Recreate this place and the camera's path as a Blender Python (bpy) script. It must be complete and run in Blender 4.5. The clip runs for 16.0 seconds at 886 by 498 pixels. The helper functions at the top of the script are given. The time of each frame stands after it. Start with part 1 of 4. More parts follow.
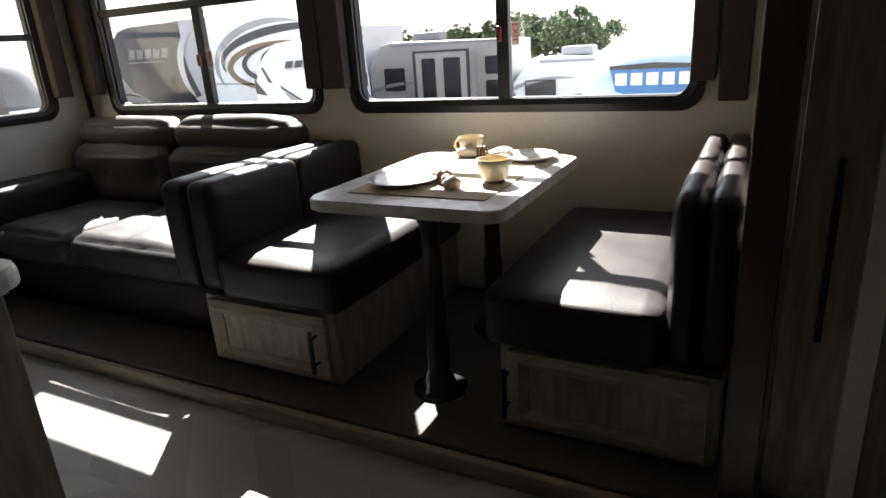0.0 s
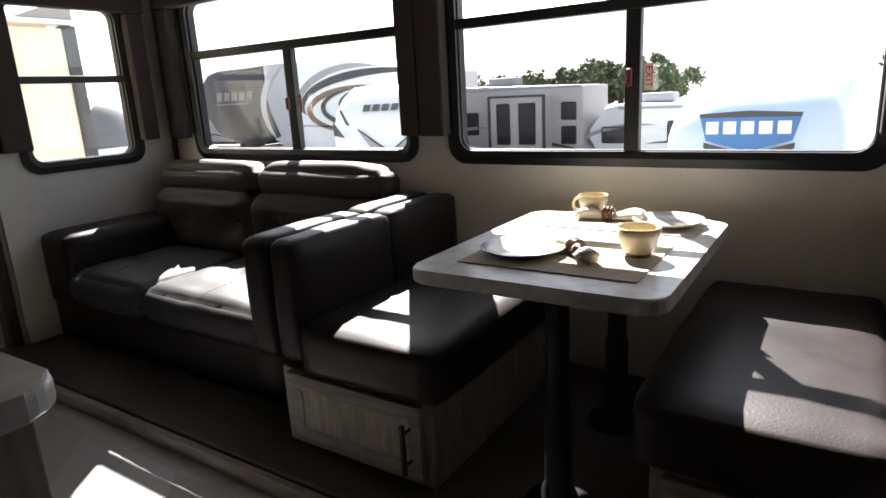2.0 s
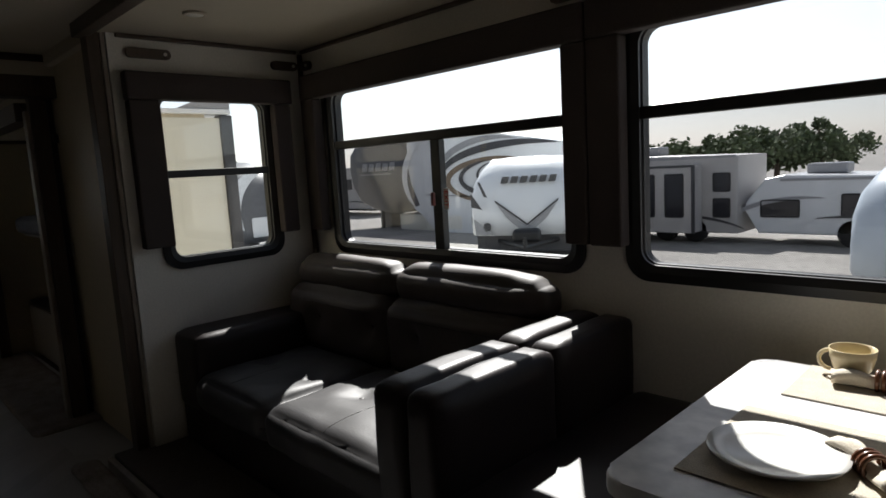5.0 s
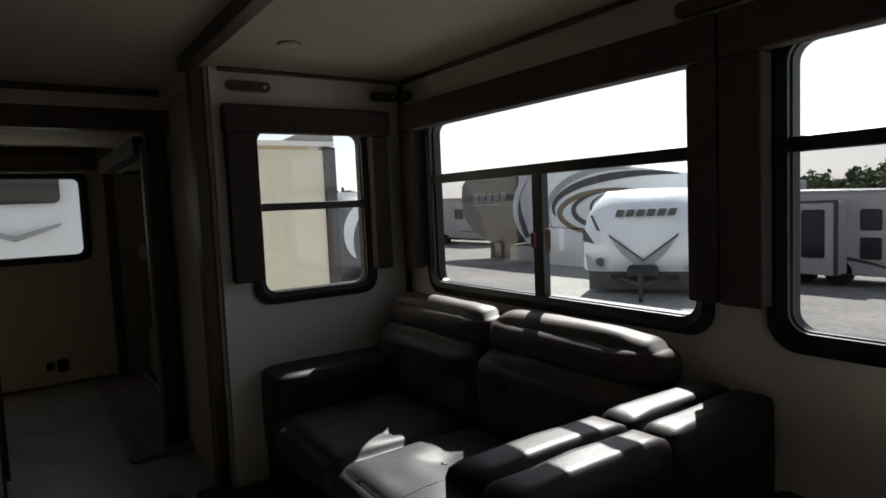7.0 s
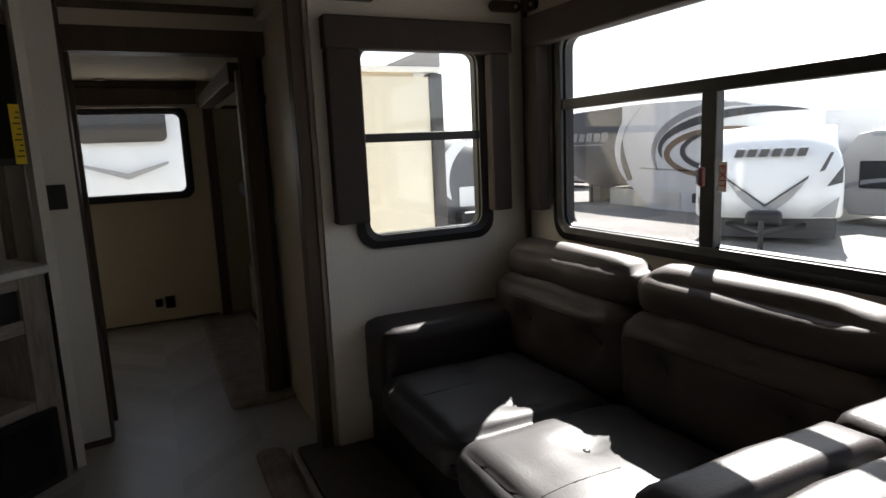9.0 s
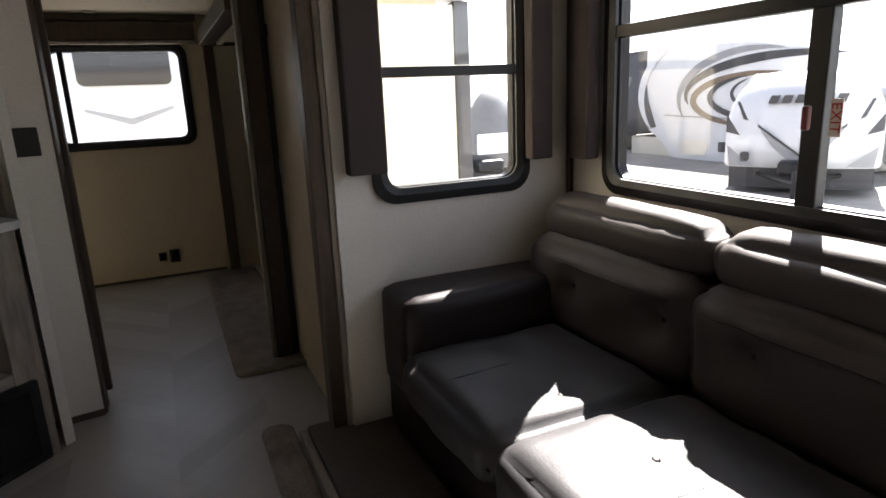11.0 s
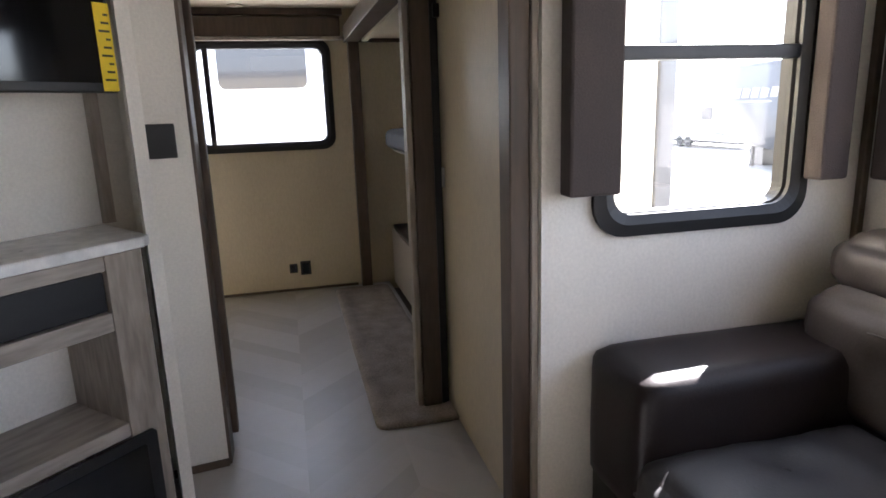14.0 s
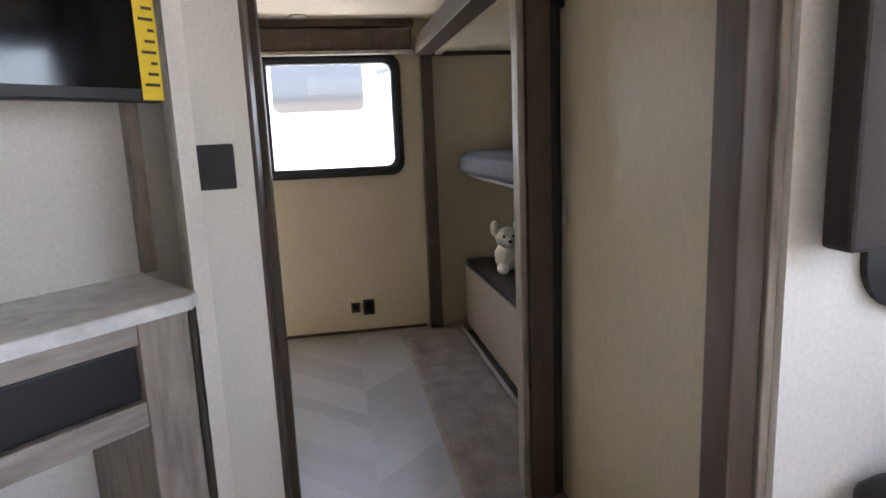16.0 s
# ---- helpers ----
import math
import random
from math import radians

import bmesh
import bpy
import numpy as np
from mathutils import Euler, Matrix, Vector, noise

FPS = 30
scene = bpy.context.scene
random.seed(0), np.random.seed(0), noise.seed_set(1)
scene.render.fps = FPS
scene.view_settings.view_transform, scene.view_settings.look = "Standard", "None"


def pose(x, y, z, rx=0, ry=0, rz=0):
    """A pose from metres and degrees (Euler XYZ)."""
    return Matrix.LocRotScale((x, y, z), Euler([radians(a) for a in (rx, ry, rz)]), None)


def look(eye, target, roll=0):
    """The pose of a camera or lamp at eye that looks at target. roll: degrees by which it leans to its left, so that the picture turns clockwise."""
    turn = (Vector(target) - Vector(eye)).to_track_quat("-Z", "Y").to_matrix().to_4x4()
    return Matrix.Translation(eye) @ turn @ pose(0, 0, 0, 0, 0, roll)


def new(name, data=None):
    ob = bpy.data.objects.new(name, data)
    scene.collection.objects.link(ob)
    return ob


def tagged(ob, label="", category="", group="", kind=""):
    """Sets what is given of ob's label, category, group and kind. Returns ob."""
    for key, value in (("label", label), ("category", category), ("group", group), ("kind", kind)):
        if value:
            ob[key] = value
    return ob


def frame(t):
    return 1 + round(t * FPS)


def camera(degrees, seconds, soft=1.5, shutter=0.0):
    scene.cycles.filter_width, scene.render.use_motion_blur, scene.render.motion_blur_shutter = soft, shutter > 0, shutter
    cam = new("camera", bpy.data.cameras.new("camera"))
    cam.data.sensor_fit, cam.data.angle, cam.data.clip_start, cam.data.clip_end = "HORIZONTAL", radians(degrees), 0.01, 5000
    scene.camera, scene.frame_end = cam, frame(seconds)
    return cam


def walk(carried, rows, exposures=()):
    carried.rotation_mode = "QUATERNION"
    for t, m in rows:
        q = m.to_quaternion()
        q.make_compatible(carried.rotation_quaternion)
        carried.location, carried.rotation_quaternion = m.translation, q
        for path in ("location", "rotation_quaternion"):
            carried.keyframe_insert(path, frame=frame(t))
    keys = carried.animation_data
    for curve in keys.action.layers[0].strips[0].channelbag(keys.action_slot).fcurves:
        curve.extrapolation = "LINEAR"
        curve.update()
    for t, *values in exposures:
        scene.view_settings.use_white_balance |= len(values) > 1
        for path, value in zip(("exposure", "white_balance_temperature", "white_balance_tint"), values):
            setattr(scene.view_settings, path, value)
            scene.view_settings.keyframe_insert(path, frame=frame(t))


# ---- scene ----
from mathutils.bvhtree import BVHTree

cam = camera(71.5, 16.0, soft=1.6)
PATH = [
    (0, (1.731, 1.273, 1.231), (0.851, 2.953, 0.596), -3.7),
    (0.5, (1.693, 1.343, 1.217), (0.691, 2.941, 0.552), -3.6),
    (1, (1.579, 1.436, 1.213), (0.595, 3.049, 0.558), -3.6),
    (1.5, (1.46, 1.473, 1.222), (0.416, 3.089, 0.675), -4.0),
    (2, (1.424, 1.505, 1.235), (0.353, 3.12, 0.742), -3.1),
    (2.5, (1.376, 1.592, 1.239), (0.203, 3.147, 0.787), -3.4),
    (3, (1.306, 1.708, 1.243), (-0.014, 3.154, 0.833), -2.7),
    (3.5, (1.253, 1.773, 1.267), (-0.149, 3.155, 0.914), -2.0),
    (4, (1.18, 1.803, 1.316), (-0.223, 3.195, 1.013), -3.2),
    (6.5, (0.933, 1.927, 1.373), (-0.562, 3.247, 1.223), -4.1),
    (7, (0.899, 2.041, 1.381), (-0.748, 3.166, 1.232), -2.5),
    (7.5, (0.852, 2.138, 1.357), (-0.918, 3.041, 1.133), -2.5),
    (8, (0.747, 2.16, 1.336), (-1.045, 3.016, 1.097), -3.1),
    (8.5, (0.608, 2.126, 1.343), (-1.179, 2.982, 1.071), -2.8),
    (11, (0.139, 2.246, 1.311), (-1.634, 3.036, 0.828), -2.5),
    (11.5, (0.06, 2.234, 1.3), (-1.739, 2.979, 0.841), -3.1),
    (12, (-0.066, 2.211, 1.305), (-1.855, 2.964, 0.826), -3.7),
    (12.5, (-0.171, 2.177, 1.304), (-1.971, 2.917, 0.841), -3.6),
    (13, (-0.252, 2.151, 1.289), (-2.065, 2.844, 0.805), -3.7),
    (13.5, (-0.357, 2.152, 1.273), (-2.201, 2.73, 0.757), -3.4),
    (14, (-0.517, 2.17, 1.276), (-2.411, 2.637, 0.835), -1.9),
    (14.5, (-0.648, 2.155, 1.266), (-2.554, 2.544, 0.804), -1.4),
    (15, (-0.807, 2.108, 1.278), (-2.72, 2.527, 0.874), -4.0),
    (15.5, (-0.939, 2.057, 1.281), (-2.86, 2.487, 0.924), -2.9),
    (16, (-1.063, 2.066, 1.259), (-3.001, 2.403, 0.899), -2.4),
]
EXPOSURES = [(0.0, 2.65, 6350, 11), (0.5, 3.1, 6350, 11), (1.0, 3.2, 6350, 11), (1.5, 2.9, 6300, 12), (2.5, 2.15, 6250, 11), (3.5, 1.55, 6200, 10), (6.5, 1.0, 6150, 9), (7.5, 1.15, 6150, 9), (8.5, 1.8, 6250, 10),
             (10.8, 2.95, 6350, 14), (12.0, 3.5, 6350, 14), (13.5, 4.2, 6100, 15), (14.5, 4.85, 5800, 16), (16.0, 5.05, 5800, 16)]
walk(cam, [(t, look(eye, target, roll)) for t, eye, target, roll in PATH], EXPOSURES)

# ---- daylight ----
SUN_TRAVEL = Vector((0.72, -1.0, -1.10)).normalized()
world = bpy.data.worlds.new("sky")
scene.world = world
world.use_nodes = True
wn = world.node_tree.nodes
sky = wn.new("ShaderNodeTexSky")
sky.sky_type, sky.sun_disc = "NISHITA", False
sky.sun_elevation = math.asin(-SUN_TRAVEL.z)
sky.sun_rotation = math.atan2(-SUN_TRAVEL.x, -SUN_TRAVEL.y)
sky.air_density, sky.dust_density = 1.0, 1.0
wn["Background"].inputs["Strength"].default_value = 0.075
haze = wn.new("ShaderNodeHueSaturation")
haze.inputs["Saturation"].default_value = 0.4
world.node_tree.links.new(sky.outputs[0], haze.inputs["Color"])
world.node_tree.links.new(haze.outputs[0], wn["Background"].inputs["Color"])
sun_data = bpy.data.lights.new("sun", "SUN")
sun_data.energy, sun_data.angle, sun_data.color = 5.0, radians(0.5), (1.0, 0.95, 0.87)
sun = new("sun", sun_data)
sun.matrix_world = look((0, 0, 30), Vector((0, 0, 30)) + SUN_TRAVEL)


# ---- materials ----
def material(name, color, rough=0.6, metal=0.0, vary=0.15, scale=8.0, fine=60.0, bump=0.1, stretch=(1, 1, 1), tint=None, coat=0.0, stain=0.0):
    """A surface with broad stains and fine grain."""
    m = bpy.data.materials.new(name)
    m.use_nodes = True
    n, l = m.node_tree.nodes, m.node_tree.links
    b = n["Principled BSDF"]
    b.inputs["Roughness"].default_value, b.inputs["Metallic"].default_value = rough, metal
    b.inputs["Coat Weight"].default_value = coat
    co, mp = n.new("ShaderNodeTexCoord"), n.new("ShaderNodeMapping")
    l.new(co.outputs["Object"], mp.inputs["Vector"])
    mp.inputs["Scale"].default_value = stretch
    big, small = n.new("ShaderNodeTexNoise"), n.new("ShaderNodeTexNoise")
    for tex, s, d in ((big, scale, 3), (small, fine, 4)):
        tex.inputs["Scale"].default_value, tex.inputs["Detail"].default_value = s, d
        l.new(mp.outputs[0], tex.inputs["Vector"])
    add = n.new("ShaderNodeMath")
    add.operation = "ADD"
    l.new(big.outputs[0], add.inputs[0])
    l.new(small.outputs[0], add.inputs[1])
    ramp = n.new("ShaderNodeMapRange")
    ramp.inputs["From Min"].default_value, ramp.inputs["From Max"].default_value = 0.7, 1.3
    l.new(add.outputs[0], ramp.inputs["Value"])
    mix = n.new("ShaderNodeMix")
    mix.data_type = "RGBA"
    l.new(ramp.outputs[0], mix.inputs["Factor"])
    t = tint or color
    mix.inputs["A"].default_value = (*[c * (1 - vary) for c in color], 1)
    mix.inputs["B"].default_value = (*[min(1, c * (1 + vary)) for c in t], 1)
    l.new(mix.outputs["Result"], b.inputs["Base Color"])
    rr = n.new("ShaderNodeMapRange")
    rr.inputs["To Min"].default_value, rr.inputs["To Max"].default_value = max(0.03, rough - 0.08), min(1, rough + 0.1)
    l.new(big.outputs[0], rr.inputs["Value"])
    l.new(rr.outputs[0], b.inputs["Roughness"])
    if bump:
        bp = n.new("ShaderNodeBump")
        bp.inputs["Strength"].default_value, bp.inputs["Distance"].default_value = bump, 0.004
        l.new(small.outputs[0], bp.inputs["Height"])
        l.new(bp.outputs[0], b.inputs["Normal"])
    return m


def pane_material(name, shade, gloss):
    m = bpy.data.materials.new(name)
    m.use_nodes = True
    n, l = m.node_tree.nodes, m.node_tree.links
    n.remove(n["Principled BSDF"])
    tr, gl, mx = n.new("ShaderNodeBsdfTransparent"), n.new("ShaderNodeBsdfGlossy"), n.new("ShaderNodeMixShader")
    tr.inputs["Color"].default_value = (*shade, 1)
    gl.inputs["Roughness"].default_value = 0.02
    mx.inputs[0].default_value = gloss
    l.new(tr.outputs[0], mx.inputs[1])
    l.new(gl.outputs[0], mx.inputs[2])
    l.new(mx.outputs[0], n["Material Output"].inputs["Surface"])
    return m


def chevron_material():
    """Pale grey vinyl printed with chevron boards."""
    m = material("vinyl_chevron", (0.42, 0.41, 0.40), 0.38, vary=0.12, scale=3, fine=70, bump=0.04)
    n, l = m.node_tree.nodes, m.node_tree.links
    b = n["Principled BSDF"]
    co, sep = n.new("ShaderNodeTexCoord"), n.new("ShaderNodeSeparateXYZ")
    l.new(co.outputs["Object"], sep.inputs[0])

    def calc(op, a, c):
        k = n.new("ShaderNodeMath")
        k.operation = op
        for i, v in enumerate((a, c)):
            if isinstance(v, (int, float)):
                k.inputs[i].default_value = v
            else:
                l.new(v, k.inputs[i])
        return k.outputs[0]
    zig = calc("PINGPONG", calc("ADD", sep.outputs["Y"], 20.17), 0.36)
    along = calc("ADD", sep.outputs["X"], zig)
    board = calc("FLOOR", calc("DIVIDE", along, 0.14), 0)
    column = calc("FLOOR", calc("DIVIDE", calc("ADD", sep.outputs["Y"], 20.17), 0.36), 0)
    comb = n.new("ShaderNodeCombineXYZ")
    l.new(board, comb.inputs[0])
    l.new(column, comb.inputs[1])
    white = n.new("ShaderNodeTexWhiteNoise")
    l.new(comb.outputs[0], white.inputs["Vector"])
    grain = n.new("ShaderNodeTexNoise")
    grain.inputs["Scale"].default_value = 14
    l.new(co.outputs["Object"], grain.inputs["Vector"])
    fac = calc("ADD", calc("MULTIPLY", white.outputs["Value"], 0.75), calc("MULTIPLY", grain.outputs[0], 0.3))
    mix = n.new("ShaderNodeMix")
    mix.data_type = "RGBA"
    l.new(fac, mix.inputs["Factor"])
    mix.inputs["A"].default_value, mix.inputs["B"].default_value = (0.35, 0.335, 0.32, 1), (0.48, 0.47, 0.46, 1)
    l.new(mix.outputs["Result"], b.inputs["Base Color"])
    return m


WALL = material("wallboard", (0.73, 0.70, 0.645), 0.55, vary=0.08, scale=3, fine=110, bump=0.2)
CREAM = material("cream_wallboard", (0.52, 0.455, 0.335), 0.5, vary=0.08, scale=3, fine=90, bump=0.15, stretch=(1, 1, 0.4))
CEIL = material("ceiling_board", (0.54, 0.48, 0.38), 0.7, vary=0.04, scale=1.5, fine=120, bump=0.1)
GREIGE = material("weathered_wood", (0.30, 0.26, 0.22), 0.5, vary=0.3, scale=6, fine=24, bump=0.15, stretch=(2.2, 2.2, 0.35))
GREIGE_FLAT = material("weathered_wood_level", (0.30, 0.265, 0.23), 0.5, vary=0.3, scale=6, fine=24, bump=0.15, stretch=(0.35, 1.5, 2.2))
TRIM = material("brown_wood_trim", (0.075, 0.052, 0.036), 0.45, vary=0.3, scale=5, fine=26, bump=0.12, stretch=(2, 2, 0.3))
CARPET = material("slide_vinyl", (0.085, 0.072, 0.062), 0.7, vary=0.3, scale=5, fine=90, bump=0.4)
MAT_RUG = material("rug_pile", (0.27, 0.24, 0.215), 0.95, vary=0.35, scale=9, fine=140, bump=0.9)
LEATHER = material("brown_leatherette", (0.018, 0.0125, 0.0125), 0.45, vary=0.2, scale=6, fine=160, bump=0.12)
SEAT = material("dark_grey_leatherette", (0.038, 0.036, 0.037), 0.5, vary=0.16, scale=5, fine=170, bump=0.12)
TAUPE = material("taupe_leatherette", (0.062, 0.052, 0.048), 0.52, vary=0.14, scale=5, fine=170, bump=0.1)
for m in (LEATHER, SEAT, TAUPE):
    m.node_tree.nodes["Principled BSDF"].inputs["Specular IOR Level"].default_value = 0.32
VALANCE = material("valance_fabric", (0.045, 0.034, 0.031), 0.85, vary=0.2, scale=10, fine=200, bump=0.3)
BLACK = material("black_plastic", (0.010, 0.010, 0.011), 0.45, vary=0.2, scale=10, fine=100, bump=0.03)
GLOSSBLACK = material("black_screen", (0.006, 0.006, 0.007), 0.06, vary=0.1, bump=0)
STEEL = material("steel", (0.6, 0.6, 0.6), 0.3, 1.0, vary=0.1, bump=0.02)
LAMINATE = material("pale_laminate", (0.56, 0.56, 0.57), 0.3, vary=0.2, scale=5, fine=22, bump=0.02, tint=(0.66, 0.65, 0.64))
CHINA = material("white_china", (0.75, 0.74, 0.71), 0.15, vary=0.03, bump=0)
CREAMWARE = material("cream_china", (0.66, 0.56, 0.36), 0.2, vary=0.06, bump=0)
BROWNGLAZE = material("brown_glaze", (0.12, 0.05, 0.025), 0.25, vary=0.2, bump=0.05)
LINEN = material("linen", (0.62, 0.56, 0.46), 0.9, vary=0.1, scale=20, fine=220, bump=0.4)
PLACEMAT = material("woven_mat", (0.50, 0.45, 0.37), 0.9, vary=0.15, scale=30, fine=260, bump=0.6)
YELLOW = material("yellow_label", (0.80, 0.58, 0.02), 0.5, vary=0.05, bump=0)
INK = material("dark_print", (0.05, 0.04, 0.02), 0.6, bump=0)
QUILT = material("blue_grey_ticking", (0.10, 0.098, 0.10), 0.9, vary=0.2, scale=14, fine=90, bump=0.5)
BUNKFRONT = material("taupe_board", (0.30, 0.265, 0.23), 0.55, vary=0.1, scale=3, fine=60, bump=0.08)
PLUSH = material("white_plush", (0.70, 0.66, 0.58), 1.0, vary=0.2, scale=30, fine=120, bump=1.0)
REDPRINT = material("red_print", (0.55, 0.03, 0.02), 0.5, vary=0.1, bump=0)
DULLRED = material("dull_red_plastic", (0.12, 0.015, 0.015), 0.4, vary=0.1, bump=0)
STICKER = material("white_sticker", (0.75, 0.72, 0.66), 0.5, vary=0.05, bump=0)
LENS = material("lamp_lens", (0.75, 0.72, 0.65), 0.4, vary=0.04, bump=0)
VINYL = chevron_material()
GLASS = pane_material("window_glass", (0.93, 0.94, 0.94), 0.05)
SCREENED = pane_material("screened_glass", (0.70, 0.70, 0.71), 0.05)
GELCOAT = material("white_gelcoat", (0.78, 0.79, 0.80), 0.25, vary=0.05, scale=0.8, fine=9, bump=0.02)
SIDING = material("grey_siding", (0.50, 0.48, 0.46), 0.4, vary=0.07, scale=1, fine=12, bump=0.03)
SIDING_CREAM = material("cream_siding", (0.66, 0.64, 0.56), 0.4, vary=0.05, scale=1.2, fine=14, bump=0.03)
NOSE = material("charcoal_gelcoat", (0.10, 0.10, 0.105), 0.3, vary=0.15, scale=0.8, fine=8, bump=0.02)
DARKGLASS = material("dark_window", (0.03, 0.03, 0.035), 0.08, vary=0.2, scale=1, bump=0)
STRIPE_DARK = material("dark_decal", (0.05, 0.05, 0.055), 0.35, vary=0.2, scale=2, bump=0)
STRIPE_TAN = material("bronze_decal", (0.20, 0.14, 0.09), 0.35, vary=0.3, scale=2, bump=0)
STRIPE_GREY = material("grey_decal", (0.32, 0.32, 0.33), 0.35, vary=0.1, scale=2, bump=0)
BADGE_BLUE = material("blue_badge", (0.05, 0.17, 0.40), 0.3, vary=0.2, scale=1, bump=0)
PALE_BLUE = material("pale_blue_gelcoat", (0.62, 0.70, 0.78), 0.3, vary=0.06, scale=0.7, fine=8, bump=0.02)
TYRE = material("tyre_rubber", (0.02, 0.02, 0.02), 0.8, vary=0.2, bump=0.2)
GRAVEL = material("lot_gravel", (0.31, 0.295, 0.27), 0.95, vary=0.3, scale=0.35, fine=6, bump=0.6)
LEAF = material("tree_leaves", (0.12, 0.15, 0.075), 0.8, vary=0.5, scale=1.2, fine=9, bump=0.2)
BARK = material("tree_bark", (0.12, 0.09, 0.07), 0.9, vary=0.3, scale=4, bump=0.5)


# ---- mesh tools ----
def mesh(name, bm, mat, parent=None, smooth=False):
    bmesh.ops.remove_doubles(bm, verts=bm.verts, dist=1e-5)
    bmesh.ops.recalc_face_normals(bm, faces=bm.faces)
    me = bpy.data.meshes.new(name)
    bm.to_mesh(me)
    bm.free()
    me.materials.append(mat)
    if smooth:
        me.shade_smooth()
    ob = new(name, me)
    ob.parent = parent
    return ob


def box(bm, x0, x1, y0, y1, z0, z1, bev=0.0, seg=2):
    r = bmesh.ops.create_cube(bm, size=1)
    for v in r["verts"]:
        v.co = Vector((x0 + (v.co.x + 0.5) * (x1 - x0), y0 + (v.co.y + 0.5) * (y1 - y0), z0 + (v.co.z + 0.5) * (z1 - z0)))
    if bev:
        edges = list({e for v in r["verts"] for e in v.link_edges})
        bmesh.ops.bevel(bm, geom=edges, offset=bev, segments=seg, affect="EDGES", profile=0.5)


def slab(name, b, mat, parent=None, bev=0.0, seg=2):
    bm = bmesh.new()
    box(bm, *b, bev, seg)
    return mesh(name, bm, mat, parent)


def prism(bm, pts, axis, a, b):
    """A flat outline pushed through from a to b along an axis."""
    def at(p, w):
        return {"x": (w, p[0], p[1]), "y": (p[0], w, p[1]), "z": (p[0], p[1], w)}[axis]
    lo = [bm.verts.new(at(p, a)) for p in pts]
    hi = [bm.verts.new(at(p, b)) for p in pts]
    bm.faces.new(lo)
    bm.faces.new(hi[::-1])
    for i in range(len(pts)):
        j = (i + 1) % len(pts)
        bm.faces.new((lo[i], lo[j], hi[j], hi[i]))


def plate(name, pts, axis, a, b, mat, parent=None):
    bm = bmesh.new()
    prism(bm, pts, axis, a, b)
    return mesh(name, bm, mat, parent)


def rounded(u0, u1, v0, v1, r, n=6):
    pts = []
    for cu, cv, s in ((u1 - r, v1 - r, 0), (u0 + r, v1 - r, 90), (u0 + r, v0 + r, 180), (u1 - r, v0 + r, 270)):
        for i in range(n + 1):
            a = radians(s + 90 * i / n)
            pts.append((cu + r * math.cos(a), cv + r * math.sin(a)))
    return pts


def ring(bm, outer, inner, axis, a, b, lip=0.006):
    """A frame between two outlines with as many points, its inner edge chamfered."""
    def at(p, w):
        return {"x": (w, p[0], p[1]), "y": (p[0], w, p[1]), "z": (p[0], p[1], w)}[axis]
    n = len(outer)
    mid = [(o[0] * 0.45 + i[0] * 0.55, o[1] * 0.45 + i[1] * 0.55) for o, i in zip(outer, inner)]
    s = 1 if b > a else -1
    loops = [[bm.verts.new(at(p, w)) for p in pts] for pts, w in ((outer, a), (outer, b - s * lip), (mid, b), (inner, b - s * lip * 1.5), (inner, a))]
    loops.append(loops[0])
    for k in range(5):
        for i in range(n):
            j = (i + 1) % n
            bm.faces.new((loops[k][i], loops[k][j], loops[k + 1][j], loops[k + 1][i]))


def lathe(bm, profile, cx=0.0, cy=0.0, n=28):
    rings = [[bm.verts.new((cx + r * math.cos(2 * math.pi * i / n), cy + r * math.sin(2 * math.pi * i / n), z)) for i in range(n)] for r, z in profile]
    for a, b in zip(rings, rings[1:]):
        for i in range(n):
            bm.faces.new((a[i], a[(i + 1) % n], b[(i + 1) % n], b[i]))
    bm.faces.new(rings[0])
    bm.faces.new(rings[-1])


def tube(bm, pts, r, n=10):
    """A round bar along points."""
    pts = [Vector(p) for p in pts]
    rings = []
    for i, p in enumerate(pts):
        d = (pts[min(i + 1, len(pts) - 1)] - pts[max(i - 1, 0)]).normalized()
        u = d.orthogonal().normalized() if not rings else (keep - d * keep.dot(d)).normalized()
        keep = u
        w = d.cross(u)
        rr = r[i] if isinstance(r, (list, tuple)) else r
        rings.append([bm.verts.new(p + rr * (u * math.cos(2 * math.pi * k / n) + w * math.sin(2 * math.pi * k / n))) for k in range(n)])
    for a, b in zip(rings, rings[1:]):
        for i in range(n):
            bm.faces.new((a[i], a[(i + 1) % n], b[(i + 1) % n], b[i]))
    bm.faces.new(rings[0])
    bm.faces.new(rings[-1])


